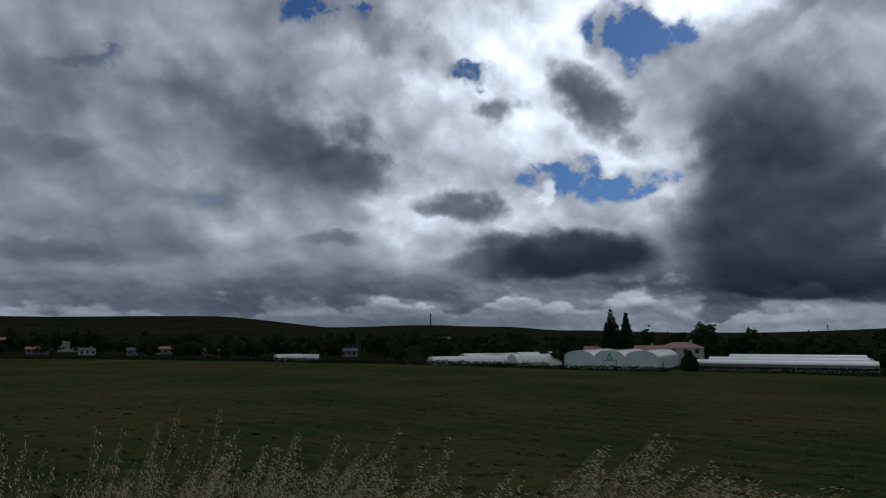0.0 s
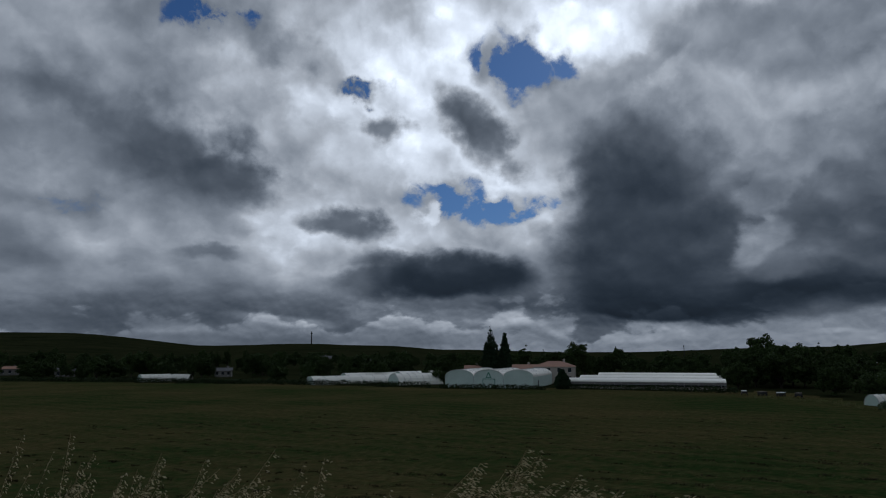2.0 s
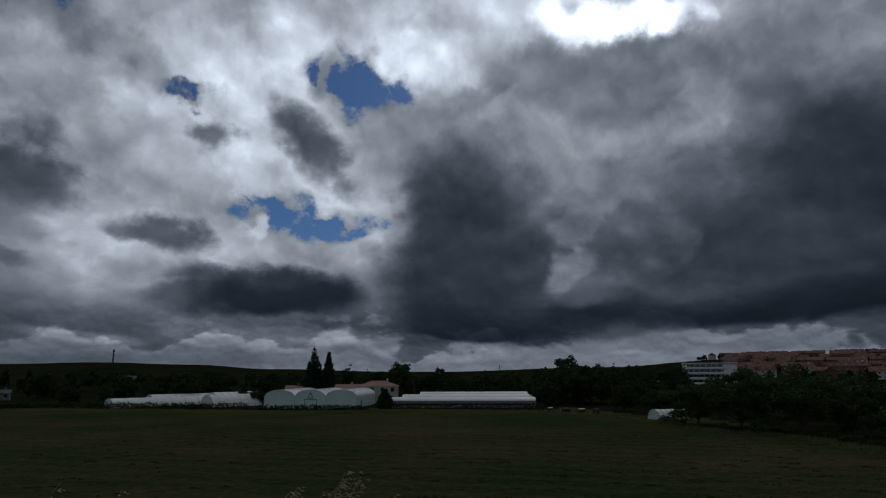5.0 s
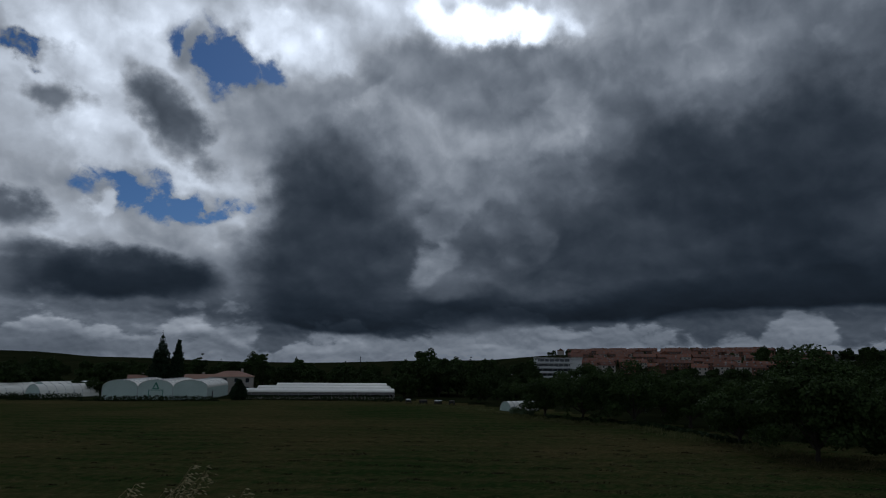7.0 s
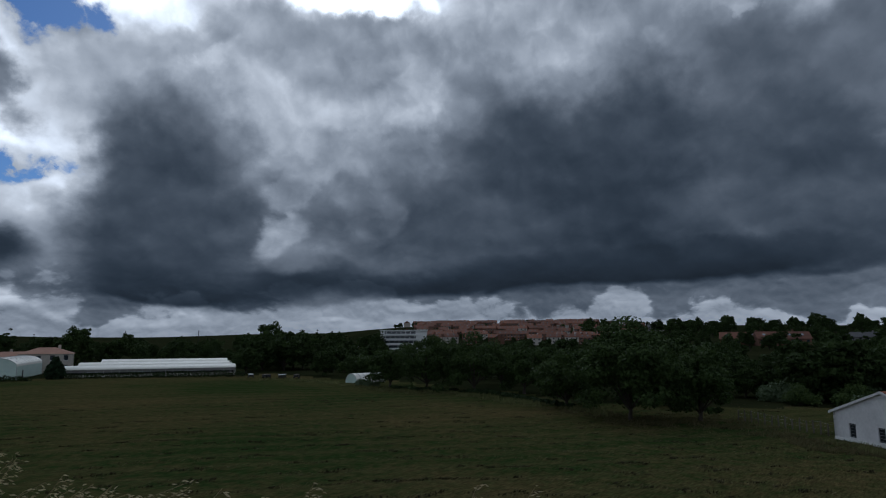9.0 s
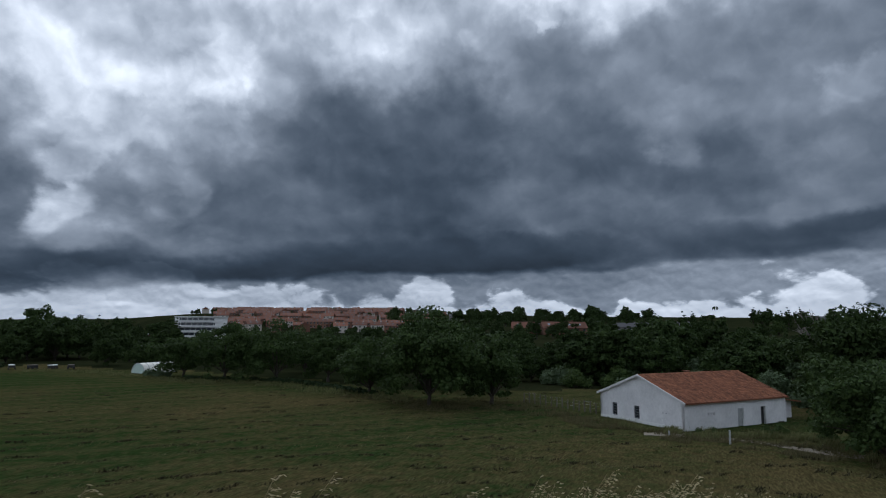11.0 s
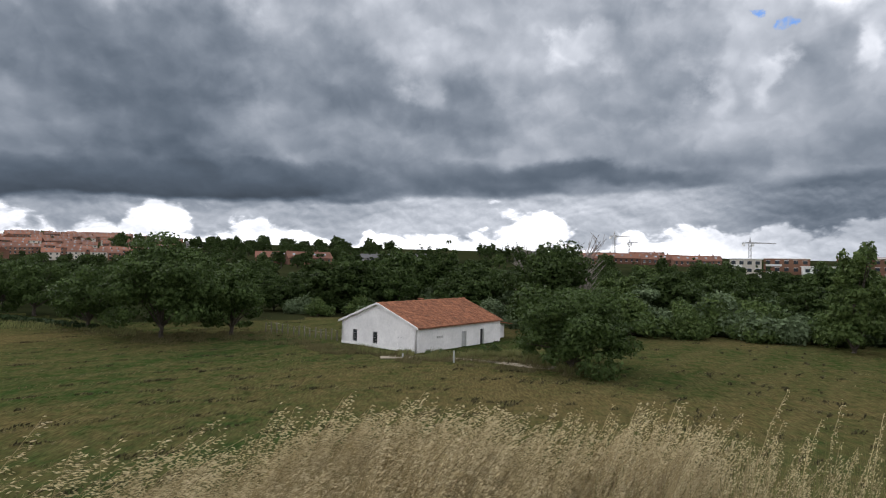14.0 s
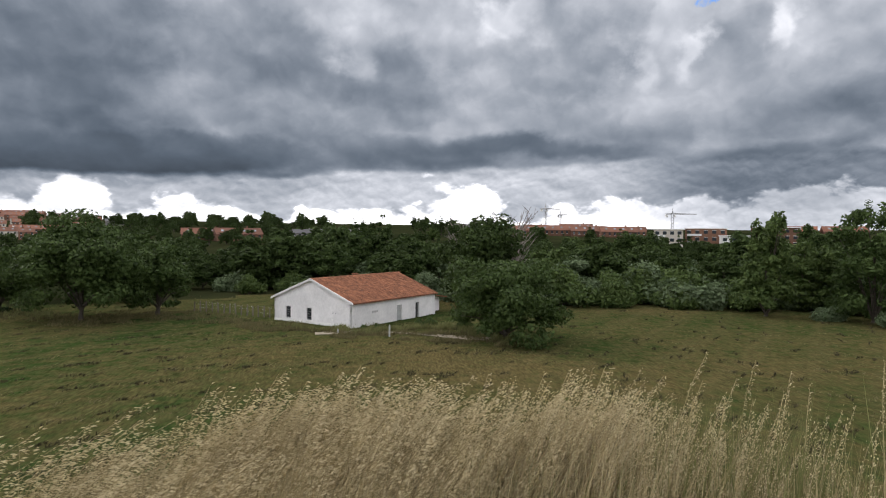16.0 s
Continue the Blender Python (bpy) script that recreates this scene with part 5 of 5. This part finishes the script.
# ---------------------------------------------------------------- the town on the hill
def office_block():
    c = at(46.3, 430)
    z = ground_z(c.x, c.y) + 2.0
    g = empty("office_building", (c.x, c.y, z), -48)
    w, dp = 31.0, 14.0
    part("wall", boxm(0, w, 0.3, dp, -6, 12.6), M_CONCRETE, g)
    for s in range(4):
        zz = 0.4 + s * 3.1
        part("window_band", boxm(1.0 + s * 0.6, w - (7.5 if s > 0 else 3), 0.1, 0.297, zz + 0.9, zz + 2.5), M_GLASS, g, "dark strip window")
        part("balcony", boxm(0.2 + s * 0.6, w - 6.0, -1.0, 0.09, zz - 0.2, zz + 0.75, bevel=0.03), M_CONCRETE, g)
        for k in range(7):
            part("mullion", boxm(2 + s * 0.6 + k * 3.2, 2.25 + s * 0.6 + k * 3.2, 0.02, 0.098, zz + 0.9, zz + 2.5), M_CONCRETE, g)
    part("roof_slab", boxm(-0.4, w + 0.4, -0.6, dp + 0.4, 12.603, 13.1, bevel=0.05), M_CONCRETE, g)
    tagged(g, "white four-storey office building with dark strip windows", "building")


office_block()
GREY = "low dull house with a grey slate roof on the hillside"
TOWN = "red-roofed brick terrace house on the hillside"
kinds = []
for i, (w, dp, e, r, wall, bays) in enumerate([(10, 9, 5.6, 8.6, M_BRICKWALL, 3), (16, 9, 5.2, 8.4, M_BRICKWALL, 5), (12, 10, 5.8, 9.0, M_PALEWALL, 3), (22, 10, 6.0, 9.2, M_BRICKWALL, 7), (18, 10, 4.6, 7.4, M_DULLWALL, 5)]):
    q = at(52 + i * 4.4, 600 + 40 * i)
    kinds.append(simple_house("terrace_house", TOWN if i < 4 else GREY, (q.x, q.y, ground_z(q.x, q.y)), -54 - i * 4, w, dp, e, r, wall, M_REDROOF if i < 4 else M_GREYROOF, 2, bays, "house", "hillside town"))
for row in range(9):
    d = 560 + row * 52
    b = 49.6 + (0 if row < 5 else 1.2) - 0.3 * row + rw.random()
    end = curve_of(row, (0, 67.0), (4, 68.0), (8, 64.0))
    while b < end:
        src = kinds[rw.randrange(4)]
        q = at(b, d + rw.uniform(-12, 12))
        copy_thing(src, pose(q.x, q.y, ground_z(q.x, q.y), 0, 0, -b + rw.choice((0, 0, 0, 90, 15, -20))))
        b += rw.uniform(0.95, 2.1)
for b, d, e, k in [(75.2, 330, -0.55, 3), (78.0, 322, -0.6, 3), (76.6, 345, -0.45, 1), (84.2, 430, -0.35, 4), (86.4, 440, -0.3, 4), (88.6, 450, -0.3, 4), (103.4, 400, -0.15, 3), (106.2, 410, -0.25, 3), (109.0, 405, -0.3, 3), (111.6, 400, -0.4, 3), (105, 440, 0.1, 1), (108, 446, 0.05, 3), (113.2, 430, -0.3, 1), (98.5, 470, -0.1, 4), (125.0, 420, -0.3, 3), (128.5, 420, -0.3, 3)]:
    q = at(b, d)
    copy_thing(kinds[k], pose(q.x, q.y, ground_z(q.x, q.y) - 2.6, 0, 0, -b + 4 + 9 * math.sin(b * 3)))


def apartment(b, d, e, w, storeys, wall, bays, turn=0.0):
    q = at(b, d)
    g = empty("apartment_building", (q.x, q.y, ground_z(q.x, q.y) - 4.4), -b + turn)
    hh = storeys * 3.0
    part("wall", boxm(0, w, 0, 12, -6, hh), wall, g)
    part("roof_slab", boxm(-0.4, w + 0.4, -0.4, 12.4, hh + 0.003, hh + 0.4, bevel=0.05), M_CONCRETE, g)
    for s in range(storeys):
        for k in range(bays):
            x = w * (k + 0.5) / bays
            wd = part("window", boxm(x - 0.8, x + 0.8, -0.08, -0.004, s * 3.0 + 0.9, s * 3.0 + 2.3), M_GLASS, g)
            part("window_frame", boxm(x - 0.9, x + 0.9, -0.05, -0.003, s * 3.0 + 2.303, s * 3.0 + 2.45), M_CONCRETE, wd)
        part("balcony", boxm(w * 0.05, w * 0.4, -1.1, -0.1, s * 3.0 - 0.1, s * 3.0 + 0.8), M_CONCRETE, g)
    tagged(g, "brick apartment building with pale balconies beyond the trees", "building", "apartments beyond the river")


apartment(115.9, 290, -1.4, 12, 4, M_PALEWALL, 4)
apartment(118.4, 300, -1.3, 17, 4, M_BRICKWALL, 5)
apartment(121.2, 296, -1.5, 15, 3, M_CONCRETE, 5, 10)
apartment(123.4, 330, -1.2, 20, 4, M_BRICKWALL, 6)
apartment(43.4, 520, -0.2, 22, 2, M_BRICKWALL, 7)


def crane(b, d, z0, h, jib, turn):
    q = at(b, d)
    g = empty("tower_crane", (q.x, q.y, z0), turn)
    bm = bmesh.new()
    for x in (-0.8, 0.8):
        for y in (-0.8, 0.8):
            box(bm, x - 0.12, x + 0.12, y - 0.12, y + 0.12, -4, h)
    part("mast", bm, M_STEEL, g)
    for k in range(int(h / 2.4)):
        part("brace", mesh_of("brace", *tube([Vector((-0.8, -0.8, k * 2.4)), Vector((0, -0.8, k * 2.4 + 1.2)), Vector((0.8, -0.8, k * 2.4 + 2.4))], [0.09] * 3, 4), M_STEEL), None, g)
    part("jib", prism([(-jib * 0.3, h), (-jib * 0.3, h + 0.7), (0, h + 1.2), (jib, h + 0.6), (jib, h)], -0.35, 0.35), M_STEEL, g)
    part("counterweight", boxm(-jib * 0.3, -jib * 0.2, -0.8, 0.8, h - 2.0, h - 0.004, bevel=0.05), M_CONCRETE, g)
    part("cab", boxm(0.9, 2.4, -0.7, 0.7, h - 2.2, h - 0.004, bevel=0.06), M_CONCRETE, g)
    part("apex", prism([(-0.6, h + 1.2), (0, h + 5.0), (0.6, h + 1.2)], -0.25, 0.25), M_STEEL, g)
    tagged(g, "thin grey tower crane above the far roofs", "crane")


crane(106.7, 560, EYE + 1, 21, 16, -70)
crane(108.0, 640, EYE + 2, 17, 12, -160)
crane(117.4, 520, EYE + 1, 15, 18, -100)


def mast(b, d, e0, e1, r):
    q = at(b, d)
    z0, z1 = EYE + d * math.tan(radians(e0)), EYE + d * math.tan(radians(e1))
    g = empty("radio_mast", (q.x, q.y, z0))
    part("shaft", mesh_of("shaft", *tube([Vector((0, 0, -8)), Vector((0, 0, (z1 - z0) * 0.6)), Vector((0, 0, z1 - z0))], [r, r * 0.85, r * 0.7], 8), M_DARK), None, g)
    part("platform", mesh_of("platform", *tube([Vector((0, 0, (z1 - z0) * 0.8)), Vector((0, 0, (z1 - z0) * 0.84)), Vector((0, 0, (z1 - z0) * 0.88))], [r * 1.6] * 3, 10), M_DARK), None, g)
    tagged(g, "dark radio mast on a far hill", "mast")


mast(-1.1, 2450, 0.9, 1.95, 2.6)
mast(25.5, 900, 0.0, 0.55, 0.35)
mast(31.0, 1000, 0.0, 0.6, 0.5)


# ---------------------------------------------------------------- grass of the bank and the field
def oats(name, label, plants, seed, stem_mat, husk_mat):
    """Wild oat plants, bent by one wind: thin stems and nodding panicles of husks. plants: x, y, height."""
    rng = np.random.default_rng(seed)
    wind = np.array([math.sin(radians(140)), math.cos(radians(140)), 0.0])
    sv, sf, hv, hf = [], [], [], []
    for x, y, h in plants:
        z0 = ground_z(x, y)
        bend = h * rng.uniform(0.15, 0.8)
        side = rng.normal(0, 0.06, 2)
        ts = np.linspace(0, 1, 7)
        pts = np.stack([x + wind[0] * bend * ts ** 3 + side[0] * ts, y + wind[1] * bend * ts ** 3 + side[1] * ts, z0 - 0.03 + h * (ts - 0.22 * (bend / h) * ts ** 4)], 1)
        v, f = tube([Vector(q) for q in pts], list(0.0024 * (1 - 0.6 * ts)), 3, False)
        o = len(sv)
        sv += v
        sf += [tuple(i + o for i in q) for q in f]
        n = int(rng.uniform(46, 96))
        for k in range(n):
            u = 0.62 + 0.38 * (k / n)
            j = min(5, int(u * 6))
            p = pts[j] + (pts[j + 1] - pts[j]) * (u * 6 - j)
            out = wind * rng.uniform(0.0, 0.045) * (1.3 - u) * 2.2 + rng.normal(0, 0.006, 3)
            q = p + out + np.array([0, 0, rng.uniform(-0.025, 0.02)])
            ln = rng.uniform(0.012, 0.024)
            dr = wind * rng.uniform(0.7, 1.0) + np.array([0, 0, rng.uniform(-0.45, 0.25)]) + rng.normal(0, 0.14, 3)
            dr /= np.linalg.norm(dr)
            s1 = np.cross(dr, [0.2, 0.3, 0.9])
            s1 /= np.linalg.norm(s1)
            s2 = np.cross(dr, s1)
            w = ln * 0.12
            m = q + dr * ln * 0.4
            e = q + dr * ln
            o = len(hv)
            hv += [tuple(q), tuple(m + s1 * w), tuple(e), tuple(m - s1 * w), tuple(m + s2 * w), tuple(m - s2 * w)]
            hf += [(o, o + 1, o + 2, o + 3), (o, o + 4, o + 2, o + 5)]
            o = len(sv)
            sv += [tuple(p), tuple(p + np.array([0, 0, 0.0016])), tuple(q)]
            sf.append((o, o + 1, o + 2))
    g = empty(name, (0, 0, 0))
    tagged(part("stems", mesh_of("stems", sv, sf, stem_mat), None, g), kind="stuff")
    tagged(part("husks", mesh_of("husks", hv, hf, husk_mat), None, g), kind="stuff")
    tagged(g, label, "grass", kind="stuff")


def blades(name, label, spots, seed, material, hmin, hmax, width, lean=0.35):
    """Grass blades: narrow bent strips. spots: an array of x and y."""
    rng = np.random.default_rng(seed)
    n = len(spots)
    z = np.array([ground_z(a, b) for a, b in spots]) - 0.02
    h = rng.uniform(hmin, hmax, n)
    a = rng.uniform(0, 2 * np.pi, n)
    wind = np.array([math.sin(radians(140)), math.cos(radians(140))])
    d = rng.normal(0, 1, (n, 2)) * 0.6 + wind
    d *= (lean * h * rng.uniform(0.3, 1.2, n))[:, None]
    wv = np.stack([np.cos(a), np.sin(a)], 1) * (width * rng.uniform(0.6, 1.3, n))[:, None]
    base = np.concatenate([spots, z[:, None]], 1)

    def lift(xy, hz):
        return np.concatenate([base[:, :2] + xy, (base[:, 2] + hz)[:, None]], 1)
    v = np.stack([lift(-wv, 0 * h), lift(wv, 0 * h), lift(d * 0.3 + wv * 0.8, h * 0.55), lift(d * 0.3 - wv * 0.8, h * 0.55), lift(d, h * 0.95)], 1).reshape(-1, 3)
    i = np.arange(n)[:, None] * 5
    me = mesh_of(name, v.tolist(), (i + np.array([[0, 1, 2, 3]])).tolist() + (i + np.array([[3, 2, 4]])).tolist(), material)
    ob = new(name, me)
    tagged(ob, label, "grass", kind="stuff")


rg = np.random.default_rng(77)


def bank_spots(n, b0, b1, w0, w1, far=26.0, clump=0.0):
    out = []
    while len(out) < n:
        b, w = rg.uniform(b0, b1), rg.uniform(w0, w1)
        q = at(b, max(1.6, crest(b) + w))
        if clump and noise.noise((q.x * 1.6, q.y * 1.6, 3.0)) < clump - 0.45:
            continue
        out.append((q.x, q.y))
    return np.array(out)


def with_height(spots, lo, hi):
    return [(x, y, rg.uniform(lo, hi)) for x, y in spots]


right = (with_height(bank_spots(760, 84, 112, -0.8, 0.5, clump=0.35), 0.62, 1.06) + with_height(bank_spots(210, 108, 140, -0.8, 0.6, clump=0.3), 0.5, 0.95)
         + with_height(bank_spots(34, 90, 138, -0.3, 0.6), 0.9, 1.12) + with_height(bank_spots(240, 76, 90, -0.6, 0.4, clump=0.3), 0.7, 1.06) + with_height(bank_spots(560, 61, 82, -0.6, 0.4, clump=0.3), 0.62, 1.02))
oats("wild_oats", "dry straw-coloured wild oats leaning in the wind on the bank", right, 5, M_STRAW, M_SEED)
left = (with_height(bank_spots(520, -46, -8, -0.9, 0.5, clump=0.3), 1.0, 1.36) + with_height(bank_spots(230, -12, 16, -0.6, 0.4, clump=0.5), 1.02, 1.28)
        + with_height(bank_spots(100, 14, 42, -0.4, 0.4, clump=0.5), 1.0, 1.2) + with_height(bank_spots(20, 40, 70, -0.2, 0.5, clump=0.5), 0.95, 1.12))
oats("wild_oats", "pale dry wild oats on the crest of the bank", left, 6, M_STRAW, M_SEED)
blades("bank_grass", "dry yellow grass blades on the bank", bank_spots(6500, 80, 118, -1.1, 1.1, clump=0.12), 7, M_STRAW, 0.4, 0.92, 0.0026, 0.28)
blades("bank_grass", "short dry yellow grass blades on the bank", bank_spots(3200, 58, 84, -1.0, 0.7, clump=0.3), 37, M_STRAW, 0.3, 0.72, 0.0028, 0.3)
blades("bank_grass", "sparse dry yellow grass blades on the bank", bank_spots(3200, 112, 150, -1.2, 2.0), 27, M_STRAW, 0.3, 0.85, 0.0028, 0.28)
blades("bank_grass", "dense dry yellow grass blades on the bank", bank_spots(7500, 62, 86, -0.9, 0.6, clump=0.1), 47, M_STRAW, 0.4, 0.86, 0.0026, 0.45)
blades("bank_grass", "tall thin green grass blades among the dry oats", bank_spots(4200, 98, 150, -0.9, 1.6, clump=0.25), 48, M_GREENBLADE, 0.45, 0.95, 0.0028, 0.25)
blades("bank_grass", "green grass blades growing through the dry bank grass", bank_spots(16000, 70, 150, -1.0, 16.0), 8, M_GREENBLADE, 0.15, 0.5, 0.006)
blades("bank_grass", "green and yellow grass blades on the bank", bank_spots(8000, -55, 72, -0.8, 3.0), 9, M_GREENBLADE, 0.2, 0.55, 0.005)


def ring_spots(n, b0, b1, d0, d1, clump=0.0):
    out = []
    while len(out) < n:
        b = rg.uniform(b0, b1)
        lo, hi = curve_of(b, *d0), curve_of(b, *d1)
        u = rg.uniform(0, 1)
        q = at(b, lo + (hi - lo) * u)
        if noise.noise((q.x * 0.35, q.y * 0.35, 6.0)) + 0.5 * noise.noise((q.x * 1.3, q.y * 1.3, 2.0)) < clump + abs(u - 0.5) * 0.7 - 0.2:
            continue
        out.append((q.x, q.y))
    return np.array(out)


blades("verge_grass", "rough dry grass along the field's edge", ring_spots(20000, 60, 104, ((60, 100), (68, 83), (75, 84), (83, 72), (90, 66), (104, 62)), ((60, 118), (68, 98), (75, 100), (83, 80), (90, 73.5), (104, 72))), 11, M_TUFT, 0.1, 0.5, 0.022, 0.6)
blades("verge_grass", "tall green weeds along the farmhouse wall", ring_spots(6000, 82, 104, ((82, 75), (90, 69), (97, 72), (104, 62)), ((82, 79), (89.4, 74.5), (97, 78), (104, 70)), 0.1), 17, M_GREENBLADE, 0.2, 0.75, 0.03, 0.4)
blades("verge_grass", "rough green grass under the walnut trees", ring_spots(7000, 36, 66, ((36, 172), (50, 126), (60, 104), (66, 90)), ((36, 182), (50, 136), (60, 118), (66, 104))), 12, M_GREENBLADE, 0.2, 0.7, 0.04)
# loose tufts left by the mower, thrown into rows along the swaths
def swath_spots(n):
    out = []
    while len(out) < n:
        b, d = rg.uniform(-40, 140), 26 + 95 * rg.random() ** 1.3
        q = at(b, d)
        w = bank_w(q.x, q.y)
        if w < 20:
            continue
        s = w + 2.5 * noise.noise((q.x * 0.03, q.y * 0.03, 4.0))
        if noise.noise((q.x * 0.18, q.y * 0.18, 7.0)) + 0.9 * math.cos(s * 2 * math.pi / 4.4) < 0.55:
            continue
        out.append((q.x, q.y))
    return np.array(out)


blades("mown_tufts", "loose tufts of cut hay lying in rows on the field", swath_spots(26000), 13, M_TUFT, 0.05, 0.17, 0.055, 1.2)


def hay_spots(n):
    out = []
    for x, y in swath_spots(n):
        a, ln = rg.uniform(-0.35, 0.35) + radians(-40), rg.uniform(0.2, 0.7)
        for k in range(16):
            u = rg.normal(0, ln)
            out.append((x + math.cos(a) * u + rg.normal(0, 0.1), y + math.sin(a) * u + rg.normal(0, 0.1)))
    return np.array(out)


# clumps in a much darker colour than the loose tufts
blades("hay_clumps", "dark clumps of cut hay scattered along the swaths", hay_spots(1500), 19, M_DARKHAY, 0.1, 0.26, 0.05, 0.7)
# bare track beside the house
def track():
    vs, fs = [], []
    n = 24
    for k in range(n + 1):
        u = k / n
        c = at(86.2 + 16 * u, 70.6 - 2.2 * u + 1.5 * math.sin(u * 5))
        wd = 0.9 + 0.35 * math.sin(u * 9)
        for s in (-1, 1):
            q = c + Vector((c.x, c.y, 0)).normalized() * s * wd
            vs.append((q.x, q.y, ground_z(q.x, q.y) + 0.03))
    for k in range(n):
        fs.append((2 * k, 2 * k + 1, 2 * k + 3, 2 * k + 2))
    tagged(new("farm_track", mesh_of("farm_track", vs, fs, M_SAND)), "bare pale earth track beside the farmhouse", "track", kind="structure")


track()
